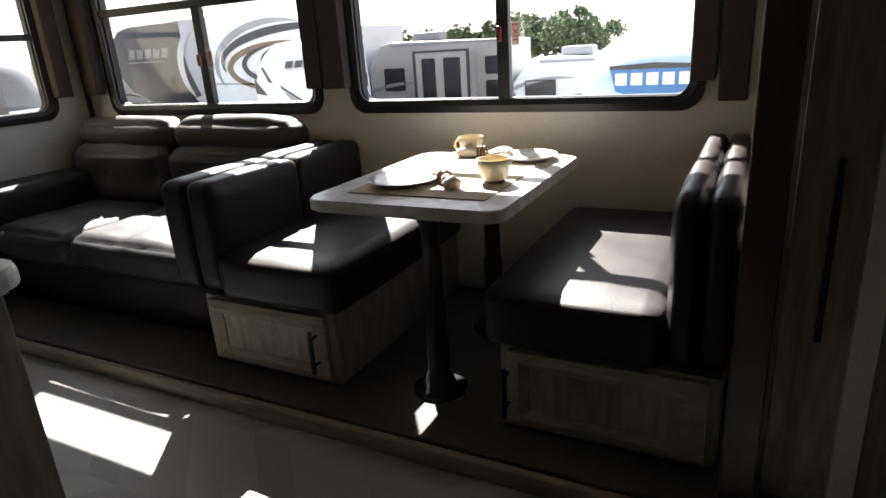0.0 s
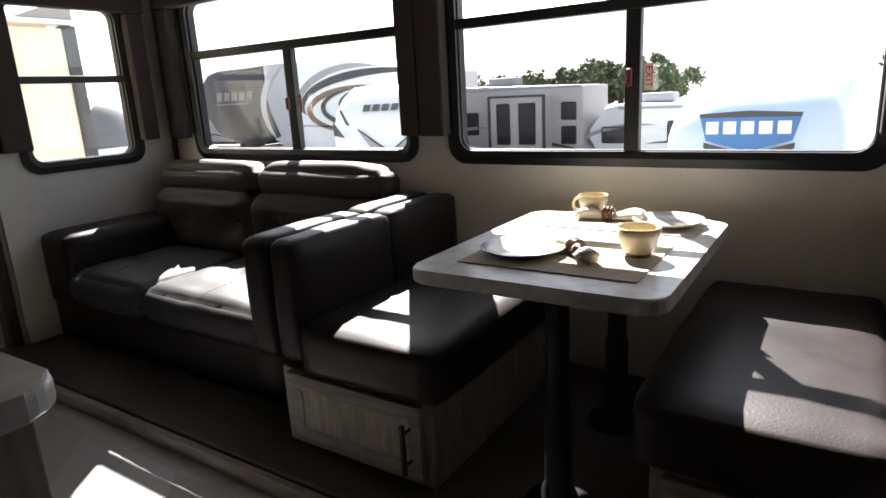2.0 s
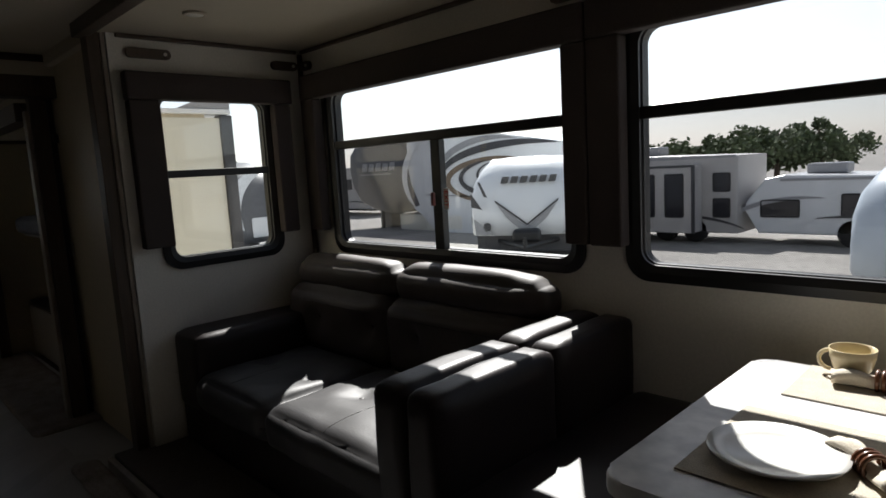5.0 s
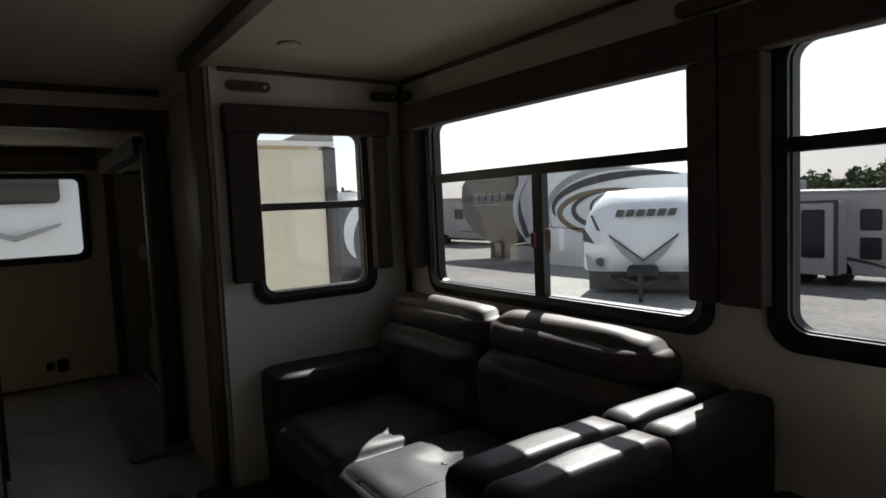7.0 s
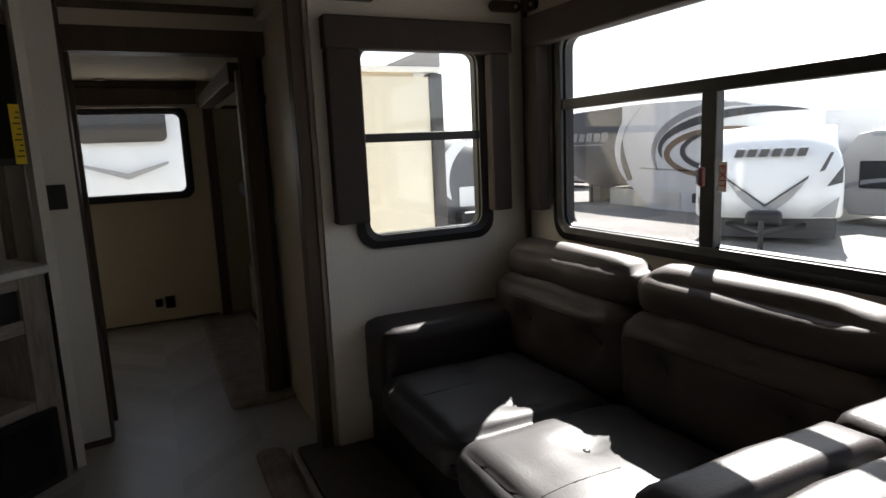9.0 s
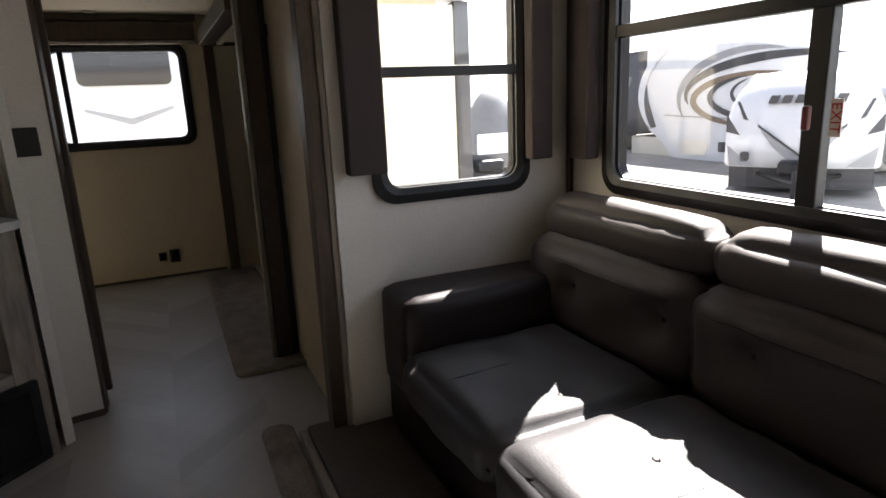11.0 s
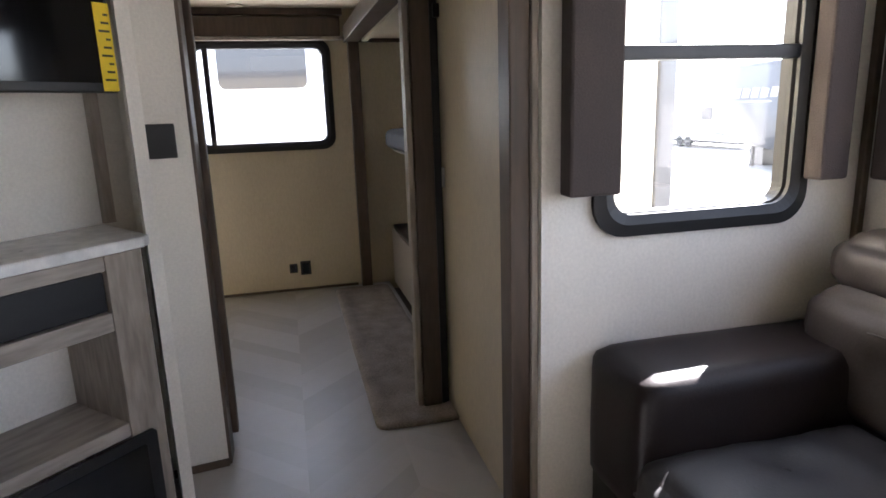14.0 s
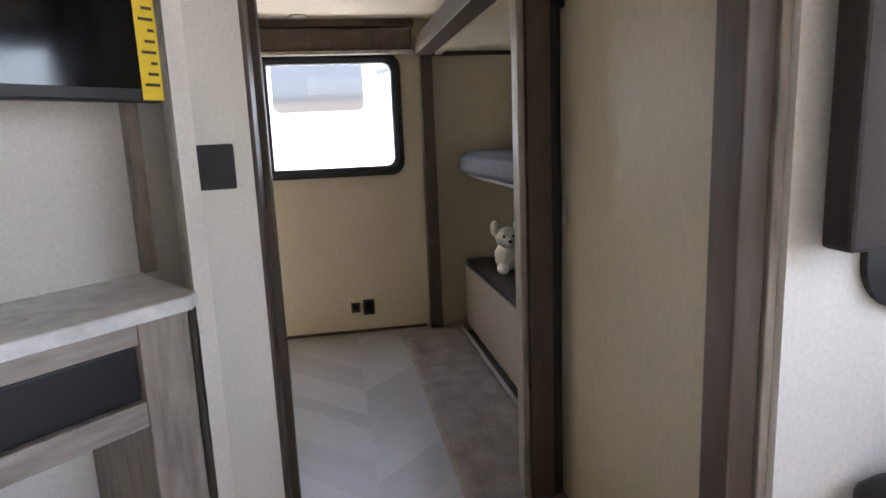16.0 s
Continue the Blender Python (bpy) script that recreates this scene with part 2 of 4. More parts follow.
def cushion(name, b, mat, parent=None, r=0.04, puff=0.012, cuts=11, wrinkle=0.004, dents=(), seed=0):
    """An upholstered block: rounded edges, faces blown out a little, soft creases, button dents."""
    x0, x1, y0, y1, z0, z1 = b
    c = Vector(((x0 + x1) / 2, (y0 + y1) / 2, (z0 + z1) / 2))
    h = Vector(((x1 - x0) / 2, (y1 - y0) / 2, (z1 - z0) / 2))
    r = min(r, min(h) * 0.95)
    bm = bmesh.new()
    bmesh.ops.create_cube(bm, size=2)
    bmesh.ops.subdivide_edges(bm, edges=bm.edges, cuts=cuts, use_grid_fill=True)
    for v in bm.verts:
        q = v.co.copy()
        e = Vector([math.copysign(abs(t) ** 0.7, t) if abs(t) < 1 else t for t in q])
        p = Vector([e[i] * h[i] for i in range(3)])
        core = Vector([max(-(h[i] - r), min(h[i] - r, p[i])) for i in range(3)])
        d = p - core
        if d.length > 1e-6:
            d.normalize()
            p = core + d * r
        w = [(1 - abs(q[(i + 1) % 3]) ** 3) * (1 - abs(q[(i + 2) % 3]) ** 3) for i in range(3)]
        for i in range(3):
            if abs(q[i]) > 0.999:
                p[i] += math.copysign(puff * w[i], q[i])
        g = p + c
        nz = noise.noise(g * 7 + Vector((seed, 0, 0))) * wrinkle + noise.noise(g * 19 + Vector((0, seed, 0))) * wrinkle * 0.5
        if d.length > 1e-6:
            p += d.normalized() * nz
        for dx, dy, dz, dr, dd in dents:
            k = (g - Vector((dx, dy, dz))).length / dr
            if k < 1:
                p -= (d.normalized() if d.length > 1e-6 else Vector((0, 0, 1))) * dd * (1 - k) ** 2
        v.co = p + c
    return mesh(name, bm, mat, parent, True)


def holed(name, axis, a, b, u0, u1, v0, v1, holes, mat):
    """A wall from a to b along axis, with rectangular openings (u0, u1, v0, v1)."""
    us = sorted({u0, u1, *[h[0] for h in holes], *[h[1] for h in holes]})
    vs = sorted({v0, v1, *[h[2] for h in holes], *[h[3] for h in holes]})

    def solid(i, j):
        if not (0 <= i < len(us) - 1 and 0 <= j < len(vs) - 1):
            return False
        cu, cv = (us[i] + us[i + 1]) / 2, (vs[j] + vs[j + 1]) / 2
        return not any(h[0] < cu < h[1] and h[2] < cv < h[3] for h in holes)
    bm = bmesh.new()

    def at(u, v, w):
        return bm.verts.new({"x": (w, u, v), "y": (u, w, v), "z": (u, v, w)}[axis])
    for i in range(len(us) - 1):
        for j in range(len(vs) - 1):
            if not solid(i, j):
                continue
            p = [(us[i], vs[j]), (us[i + 1], vs[j]), (us[i + 1], vs[j + 1]), (us[i], vs[j + 1])]
            for w in (a, b):
                bm.faces.new([at(*q, w) for q in p])
            for k, (di, dj) in enumerate(((0, -1), (1, 0), (0, 1), (-1, 0))):
                if not solid(i + di, j + dj):
                    s, t = p[k], p[(k + 1) % 4]
                    bm.faces.new([at(*s, a), at(*t, a), at(*t, b), at(*s, b)])
    return tagged(mesh(name, bm, mat), kind="structure")


def empty(name, x=0, y=0, z=0):
    ob = new(name)
    ob.location = (x, y, z)
    return ob


def structure(ob, label="", category=""):
    return tagged(ob, label, category, kind="structure")


def letters(name, text, size, m, mat, parent, depth=0.001):
    """Writing as a mesh, standing up in the plane of the pose m."""
    cu = bpy.data.curves.new(name, "FONT")
    cu.body, cu.size, cu.extrude, cu.align_x, cu.align_y = text, size, depth, "CENTER", "CENTER"
    tmp = new(name + "_curve", cu)
    me = bpy.data.meshes.new_from_object(tmp.evaluated_get(bpy.context.evaluated_depsgraph_get()))
    bpy.data.objects.remove(tmp)
    me.transform(m)
    me.materials.clear()
    me.materials.append(mat)
    ob = new(name, me)
    ob.parent = parent
    return ob


# ---- shell of the trailer ----
WY, WX, TOP, SF, FZ = 3.735, -1.91, 2.02, 0.125, 0.055
structure(slab("floor", (-5.20, 2.60, 0.50, 2.83, -0.02, FZ), VINYL), "pale grey chevron vinyl floor", "floor")
structure(slab("slide_floor", (-2.0, 1.95, 2.605, 3.79, FZ + 0.002, SF), CARPET, None, 0.008), "dark brown slide-out floor with raised front edge", "floor")
structure(slab("slide_floor_lip", (-2.0, 1.95, 2.575, 2.603, FZ, SF - 0.012), GREIGE_FLAT, None, 0.006), "wood-look lip along the slide-out floor", "trim")
structure(slab("ceiling", (-2.85, 2.60, 0.50, 2.715, 2.06, 2.12), CEIL), "beige ceiling board", "ceiling")
# filler added above the closet to block a daylight leak
structure(slab("ceiling_closet_filler", (-2.95, -2.062, 2.715, 2.88, 2.0, 2.12), CEIL))
structure(slab("slide_ceiling", (-2.06, 2.0, 2.715, 3.80, TOP, TOP + 0.10), CEIL), "beige slide-out ceiling", "ceiling")
structure(slab("ceiling_trim", (-2.0, 1.95, 2.655, 2.712, 2.0, 2.06), TRIM, None, 0.004), "brown wooden header trim", "trim")
W1 = (-1.695, -0.15, 0.94, 1.82)
W2 = (0.012, 1.55, 0.94, 1.82)
W0 = (2.90, 3.535, 0.945, 1.80)
WR = (1.59, 2.51, 1.04, 1.76)
RX, RC = -4.87, 1.95


def shrink(w, d):
    return (w[0] + d, w[1] - d, w[2] + d, w[3] - d)


holed("wall_slide", "y", WY, WY + 0.05, -2.02, 1.97, SF - 0.012, TOP, [shrink(W1, 0.03), shrink(W2, 0.03)], WALL)
holed("wall_slide_end", "x", WX - 0.05, WX, 2.766, WY, SF, TOP, [shrink(W0, 0.03)], WALL)
structure(slab("wall_slide_far_end", (1.95, 2.0, 2.70, WY, SF, TOP), WALL))
# unseen walls added to close the room, dark brown to cut bounced light
structure(slab("wall_galley_unseen", (-2.85, 2.65, 0.45, 0.50, 0.0, 2.06), TRIM))
structure(slab("wall_front_unseen", (2.60, 2.65, 0.50, 2.72, 0.0, 2.06), TRIM))
structure(slab("wall_right_of_slide", (2.42, 2.60, 2.72, 2.77, 0.0, 2.06), WALL))
structure(slab("wall_partition", (-2.90, -2.85, 0.45, 1.80, 0.0, 2.20), WALL))
structure(slab("wall_closet", (-3.05, -2.04, 2.783, 2.83, 0.0, 2.03), CREAM), "cream closet wall panel with a small latch", "wall")
holed("wall_rear", "x", RX - 0.05, RX, 0.80, 3.60, 0.0, 2.03, [shrink(WR, 0.03)], CREAM)
structure(slab("wall_bunk_side", (RX, -2.75, 0.75, 0.80, 0.0, 2.03), CREAM))
structure(slab("ceiling_bunk_room", (RX - 0.05, -2.75, 0.75, 2.80, RC, RC + 0.07), CEIL), "beige bunk room ceiling", "ceiling")
structure(slab("trim_doorway_header", (-2.86, -2.752, 0.50, 2.775, 1.84, 2.058), TRIM), "brown wooden header over the bunk room doorway", "trim")
# header and end slabs added to keep daylight from leaking round the bunks
structure(slab("wall_bunk_header_filler", (RX, -2.86, 2.722, 2.76, 1.74, 2.06), CREAM))
structure(slab("wall_bunk_end_filler", (-2.945, -2.91, 2.765, 3.62, -0.05, 1.80), CREAM))
structure(slab("floor_bunk_slide", (RX, -2.95, 2.76, 3.60, -0.06, 0.0), CARPET))
structure(slab("ceiling_bunk_slide", (RX, -2.95, 2.702, 3.56, 1.762, 1.80), CEIL), "pale bunk alcove ceiling", "ceiling")
structure(slab("wall_bunk_outer", (RX, -2.93, 3.56, 3.62, -0.3, 1.758), WALL))
structure(slab("bunk_slide_skin", (-3.05, -3.0, 2.862, 3.78, -0.4, 1.78), SIDING_CREAM), "cream exterior skin of the bunk slide-out", "wall")
structure(slab("bunk_slide_corner", (-3.08, -2.985, 3.782, 3.87, -0.4, 1.80), STRIPE_DARK, None, 0.008), "dark corner trim of the bunk slide-out", "trim")
structure(slab("bunk_slide_cap", (-5.40, -2.98, 2.80, 3.86, 1.805, 1.84), GELCOAT, None, 0.006), "white top edge of the bunk slide-out", "trim")
structure(slab("trailer_skirt", (-5.45, -2.02, 2.79, 2.86, -0.4, -0.064), SIDING_CREAM))
bm = bmesh.new()
prism(bm, [(3.50, 1.843), (3.86, 1.843), (3.86, 1.98), (3.80, 1.96)], "x", -3.06, -2.99)
box(bm, -3.04, -3.01, 3.74, 3.765, 1.95, 2.12)
structure(mesh("awning_bracket", bm, STRIPE_GREY), "grey awning bracket on the bunk slide-out", "bracket")

# posts and trims
for nm, b, mat in (
        ("trim_slide_flange", (-2.01, -1.93, 2.692, 2.744, 0.0, 2.06), TRIM), ("trim_slide_edge", (-1.97, -1.922, 2.745, 2.764, 0.0, TOP), GREIGE),
        ("trim_right_flange", (1.722, 1.80, 2.66, 2.725, 0.0, 2.0), TRIM),
        ("trim_closet_post", (-3.03, -2.945, 2.668, 2.747, 0.0, 2.03), TRIM), ("trim_closet_post_inner", (-3.02, -2.955, 2.642, 2.665, 0.0, 1.80), GREIGE),
        # the black closet strip fills a gap, its shade put into the colour
        ("trim_closet_gap_shade", (-3.01, -2.95, 2.749, 2.780, 0.0, 2.03), BLACK), ("trim_bunk_post", (-4.855, -4.785, 2.622, 2.695, 0.03, 1.734), TRIM), ("trim_bunk_beam", (-4.862, -2.99, 2.60, 2.70, 1.735, 1.835), TRIM),
        ("trim_bunk_back", (-4.866, -4.84, 2.70, 3.60, 1.735, 1.76), TRIM), ("trim_rear_ceiling", (-4.867, -4.82, 0.80, 2.60, 1.905, 1.947), TRIM),
        ("trim_slide_corner_cove", (WX + 0.003, WX + 0.025, 3.71, 3.733, SF, TOP - 0.02), TRIM), ("trim_slide_cove_back", (WX + 0.03, 1.945, 3.712, 3.733, TOP - 0.02, TOP - 0.002), TRIM),
        ("trim_slide_cove_end", (WX + 0.003, WX + 0.025, 2.80, 3.70, TOP - 0.02, TOP - 0.002), TRIM), ("baseboard_rear", (-4.867, -4.855, 0.80, 2.60, 0.04, 0.072), TRIM)):
    structure(slab(nm, b, mat, None, 0.004), "brown wooden trim and black strip for gap shade", "trim")


# ---- windows with frames, panes and valances ----
def window(name, axis, w, face, into, rail, mull, screen, label):
    """w: outer frame; face: the wall's inner face; into: +1 where the room lies towards larger numbers."""
    root = structure(empty(name), label, "window")
    a, b = face - into * 0.05, face + into * 0.022
    bm = bmesh.new()
    ring(bm, rounded(*w, 0.085), rounded(*shrink(w, 0.055), 0.055), axis, face + into * 0.001, b)
    ring(bm, rounded(*shrink(w, 0.031), 0.06), rounded(*shrink(w, 0.058), 0.05), axis, a, face - into * 0.001)
    mesh("frame", bm, BLACK, root)
    i = shrink(w, 0.05)

    def bar(nm, u0, u1, v0, v1):
        p, q = sorted((face - into * 0.03, face + into * 0.008))
        slab(nm, {"y": (u0, u1, p, q, v0, v1), "x": (p, q, u0, u1, v0, v1)}[axis], BLACK, root, 0.004)

    def sheet(u0, u1, v0, v1, mat):
        p, q = sorted((face - into * 0.022, face - into * 0.018))
        ob = slab("pane", {"y": (u0, u1, p, q, v0, v1), "x": (p, q, u0, u1, v0, v1)}[axis], mat, root)
        ob.visible_shadow = False
    if rail:
        bar("rail", i[0], i[1], *rail)
        sheet(i[0], i[1], rail[1], i[3], GLASS)
    top = rail[0] if rail else i[3]
    if mull:
        bar("mullion", *mull, i[2], top)
        sheet(i[0], mull[0], i[2], top, SCREENED if screen else GLASS)
        sheet(mull[1], i[1], i[2], top, GLASS)
    else:
        sheet(i[0], i[1], i[2], top, GLASS)
    return root


win1 = window("window_1", "y", W1, WY, -1, (1.478, 1.520), (-0.928, -0.872), True, "black-framed slide-out window with sliding lower pane")
win2 = window("window_2", "y", W2, WY, -1, (1.475, 1.515), (0.750, 0.803), True, "black-framed dinette window with sliding lower pane")
window("window_3", "x", W0, WX, 1, (1.378, 1.414), None, False, "black-framed end window with a crossbar")
window("window_4", "x", WR, RX, 1, None, (1.70, 1.735), False, "black-framed bunk room window with sliding pane")


def exit_sticker(x, z):
    root = tagged(empty("exit_sticker", x, 3.72, z), "white sticker with red upright EXIT lettering on glass", "sticker")
    slab("backing", (-0.015, 0.015, -0.001, 0.001, -0.045, 0.045), STICKER, root)
    letters("lettering", "EXIT", 0.036, pose(0, -0.0025, 0, 90, 90, 0), REDPRINT, root, 0.0005)
    slab("latch", (-0.07, -0.052, -0.03, -0.012, -0.03, 0.03), DULLRED, root, 0.005)


exit_sticker(0.835, 1.25)
exit_sticker(-0.835, 1.22)


def valance(name, axis, face, into, head, legs, top, bottom, label, leg_bottoms=None):
    """A stiff fabric surround: a header board and hanging side panels."""
    root = tagged(empty(name), label, "valance")

    def put(nm, u0, u1, v0, v1, d):
        p, q = sorted((face + into * 0.026, face + into * d))
        bm = bmesh.new()
        box(bm, *{"y": (u0, u1, p, q, v0, v1), "x": (p, q, u0, u1, v0, v1)}[axis], 0.008, 2)
        mesh(nm, bm, VALANCE, root)
    put("header", head[0], head[1], *head[2:], 0.088)
    for k, (u0, u1) in enumerate(legs):
        put("side_panel", u0, u1, (leg_bottoms or [bottom] * len(legs))[k], head[2] - 0.001, 0.085)


valance("end_valance", "x", WX, 1, (2.795, 3.61, 1.728, 1.85), [(2.80, 2.935), (3.505, 3.595)], 1.85, 1.065, "dark brown fabric valance round the end window")
valance("sofa_valance", "y", WY, -1, (-1.815, -0.091, 1.745, 1.87), [(-1.815, -1.70), (-0.185, -0.091)], 1.87, 1.062, "dark brown fabric valance round the sofa window")
valance("dinette_valance", "y", WY, -1, (-0.086, 1.69, 1.745, 1.87), [(-0.086, 0.036), (1.50, 1.585), (1.595, 1.69)], 1.87, 1.045, "dark brown fabric valance round the dinette window", [1.06, 1.05, 0.98])


def bracket(pts, axis, face, into):
    """A dark rounded strap with a pale pin."""
    u0, u1, v = pts
    root = tagged(empty("curtain_bracket"), "dark wooden curtain rod bracket with a pale pin", "bracket", "curtain brackets")
    p, q = sorted((face + into * 0.002, face + into * 0.022))
    plate("strap", rounded(u0, u1, v - 0.022, v + 0.022, 0.02), axis, p, q, TRIM, root)
    p, q = sorted((face + into * 0.018, face + into * 0.028))
    plate("pin", rounded(u1 - 0.034, u1 - 0.018, v - 0.008, v + 0.008, 0.0079), axis, p, q, STICKER, root)


bracket((2.835, 3.03, 1.94), "x", WX, 1)
bracket((3.70, 3.55, 1.935)[1::-1] + (1.935,), "x", WX, 1)
bracket((-1.94, -1.80, 1.935), "y", WY, -1)
bracket((-0.26, -0.05, 1.925), "y", WY, -1)
bracket((-0.03, 0.10, 1.925), "y", WY, -1)


def puck_lamp(x, y, z):
    root = tagged(empty("ceiling_lamp", x, y, z), "small round unlit ceiling downlight", "lamp", "ceiling lamps")
    bm = bmesh.new()
    lathe(bm, [(0.045, -0.001), (0.045, -0.008), (0.036, -0.012), (0.034, -0.003)])
    mesh("rim", bm, CEIL, root, True)
    bm = bmesh.new()
    lathe(bm, [(0.0335, -0.004), (0.0335, -0.010), (0.01, -0.012)])
    mesh("lens", bm, LENS, root, True)


puck_lamp(-1.42, 2.95, TOP)
puck_lamp(-4.74, 1.94, RC)

# header over the bunk room window
root = tagged(empty("rear_valance"), "brown wood-look valance over the bunk room window", "valance")
slab("board", (-4.866, -4.81, 1.55, 2.58, 1.772, 1.895), TRIM, root, 0.006)
slab("ledge", (-4.866, -4.80, 1.53, 2.60, 1.748, 1.770), GREIGE_FLAT, root, 0.004)


def outlet(y0, y1, z0, z1):
    root = tagged(empty("wall_outlet"), "black wall outlet low on the cream wall", "outlet", "wall outlets")
    slab("cover", (RX + 0.002, RX + 0.010, y0, y1, z0, z1), BLACK, root, 0.003)
    slab("socket", (RX + 0.010, RX + 0.013, y0 + 0.014, y1 - 0.014, z0 + 0.014, z1 - 0.014), GLOSSBLACK, root, 0.002)


outlet(2.125, 2.18, 0.185, 0.25)
outlet(2.20, 2.272, 0.165, 0.265)


# ---- dinette ----
def handle(parent, x, y, z0, z1):
    bm = bmesh.new()
    for z in (z0 + 0.03, z1 - 0.03):
        tube(bm, [(x, y, z), (x, y - 0.03, z)], 0.005)
    box(bm, x - 0.007, x + 0.007, y - 0.042, y - 0.028, z0, z1, 0.004)
    return mesh("handle", bm, BLACK, parent)


def bench(x0, x1, hx, label):
    """A dinette bench box with a framed door."""
    root = tagged(empty("dinette_bench", (x0 + x1) / 2, 2.745, SF), label, "bench", "dinette benches")
    o = (x0 + x1) / 2
    a, b = x0 - o, x1 - o
    slab("body", (a, b, 0.02, 0.985, 0.0, 0.270), GREIGE, root, 0.004)
    d0, d1 = a + 0.03, b - 0.03
    door = plate("door", rounded(d0, d1, 0.025, 0.262, 0.006), "y", 0.004, 0.018, GREIGE, root)
    bm = bmesh.new()
    ring(bm, rounded(d0, d1, 0.025, 0.262, 0.006), rounded(d0 + 0.065, d1 - 0.065, 0.075, 0.210, 0.006), "y", 0.003, -0.012, 0.008)
    mesh("door_frame", bm, GREIGE_FLAT, door)
    handle(door, hx - o, -0.01, 0.065, 0.225)
    return root


bench(-0.068, 0.522, 0.462, "weathered wood dinette bench with framed door and black handle")
bench(1.115, 1.71, 1.15, "weathered wood dinette bench with framed door and black handle")
tagged(cushion("seat_cushion", (0.045, 0.562, 2.735, 3.72, 0.397, 0.565), LEATHER, None, 0.03, 0.01, 11, 0.004, seed=3), "dark brown leatherette dinette seat cushion on its bench", "cushion", "dinette seat cushions")
tagged(cushion("seat_cushion", (1.073, 1.565, 2.735, 3.72, 0.397, 0.565), LEATHER, None, 0.03, 0.01, 11, 0.004, seed=5), "dark brown leatherette dinette seat cushion on its bench", "cushion", "dinette seat cushions")


def back_pair(x0, xm, x1, y0, y1, z0, z1, label, seed):
    """Two upright back cushions standing one behind the other, each with a cross seam."""
    root = tagged(empty("bench_back", (x0 + x1) / 2, (y0 + y1) / 2, z0), label, "backrest", "dinette backs")
    for k, (a, b) in enumerate(((x0, xm - 0.002), (xm + 0.002, x1))):
        o, p = (x0 + x1) / 2, (y0 + y1) / 2
        ym = y0 + (y1 - y0) * 0.52 - p
        for s, (u, v) in enumerate(((y0 - p, ym - 0.001), (ym + 0.001, y1 - p))):
            cushion("back_pad", (a - o, b - o, u, v, 0.0, z1 - z0), LEATHER, root, 0.03, 0.006, 9, 0.004, [(0, u + 0.14, z1 - z0, 0.05, 0.012)], seed + k * 2 + s)


back_pair(-0.20, -0.075, 0.045, 2.76, 3.72, 0.41, 0.815, "dark brown leatherette bench back between sofa and dinette", 11)
back_pair(1.57, 1.645, 1.72, 2.74, 3.70, 0.42, 0.865, "dark brown leatherette bench back with stitched top", 21)

table = tagged(empty("dinette_table", 0.85, 3.13, SF), "pale marbled laminate dinette table on black pedestal legs", "table")
bm = bmesh.new()
prism(bm, rounded(-0.357, 0.293, -0.405, 0.42, 0.05, 8), "z", 0.637, 0.675)
bmesh.ops.bevel(bm, geom=[e for e in bm.edges if abs(e.verts[0].co.z - e.verts[1].co.z) < 1e-6], offset=0.008, segments=3, affect="EDGES", profile=0.5)
mesh("top", bm, LAMINATE, table)
for ly in (-0.255, 0.24):
    bm = bmesh.new()
    lathe(bm, [(0.09, 0.0), (0.09, 0.012), (0.055, 0.022), (0.042, 0.06), (0.036, 0.07), (0.036, 0.30), (0.030, 0.305), (0.030, 0.62), (0.08, 0.63), (0.08, 0.637)], 0.0, ly)
    mesh("leg", bm, BLACK, table, True)


def setting(x0, x1, y0, y1):
    bm = bmesh.new()
    box(bm, x0, x1, y0, y1, 0.8005, 0.804, 0.001, 1)
    return tagged(mesh("placemat", bm, PLACEMAT), "woven tan placemat on the dinette table", "placemat", "placemats")


setting(0.59, 1.06, 2.825, 3.185)
setting(0.625, 1.09, 3.295, 3.54)


def dinner_plate(x, y, r):
    bm = bmesh.new()
    lathe(bm, [(r * 0.5, 0.0), (r * 0.55, 0.004), (r * 0.72, 0.006), (r, 0.018), (r * 1.0, 0.021), (r * 0.72, 0.011), (r * 0.66, 0.008), (0.001, 0.007)], n=40)
    ob = tagged(mesh("plate", bm, CHINA, None, True), "white china plate on a placemat", "plate", "plates")
    ob.location = (x, y, 0.8042)


dinner_plate(0.715, 2.965, 0.115)
dinner_plate(0.985, 3.425, 0.105)


def cup(name, x, y, r, h, with_handle, label):
    root = tagged(empty(name, x, y, 0.8042), label, "cup")
    bm = bmesh.new()
    lathe(bm, [(r * 0.55, 0.0), (r * 0.58, 0.006), (r * 0.80, h * 0.3), (r * 0.95, h * 0.7), (r, h), (r * 0.95, h), (r * 0.88, h * 0.6), (r * 0.5, 0.012), (0.001, 0.01)], n=36)
    mesh("bowl", bm, CREAMWARE, root, True)
    bm = bmesh.new()
    lathe(bm, [(r * 0.6, 0.0), (r * 0.62, 0.004), (r * 0.6, 0.009)], n=30)
    mesh("foot", bm, BROWNGLAZE, root, True)
    if with_handle:
        bm = bmesh.new()
        tube(bm, [(-r * 0.9 - 0.026 * math.sin(a), 0.0, h * 0.5 + 0.024 * math.cos(a)) for a in [math.pi * i / 8 for i in range(9)]], 0.005, 8)
        mesh("handle", bm, CREAMWARE, root, True)


cup("coffee_bowl", 1.00, 3.05, 0.055, 0.075, False, "cream stoneware bowl with brown foot on placemat")
cup("coffee_mug", 0.72, 3.50, 0.05, 0.07, True, "cream stoneware mug with handle on placemat")


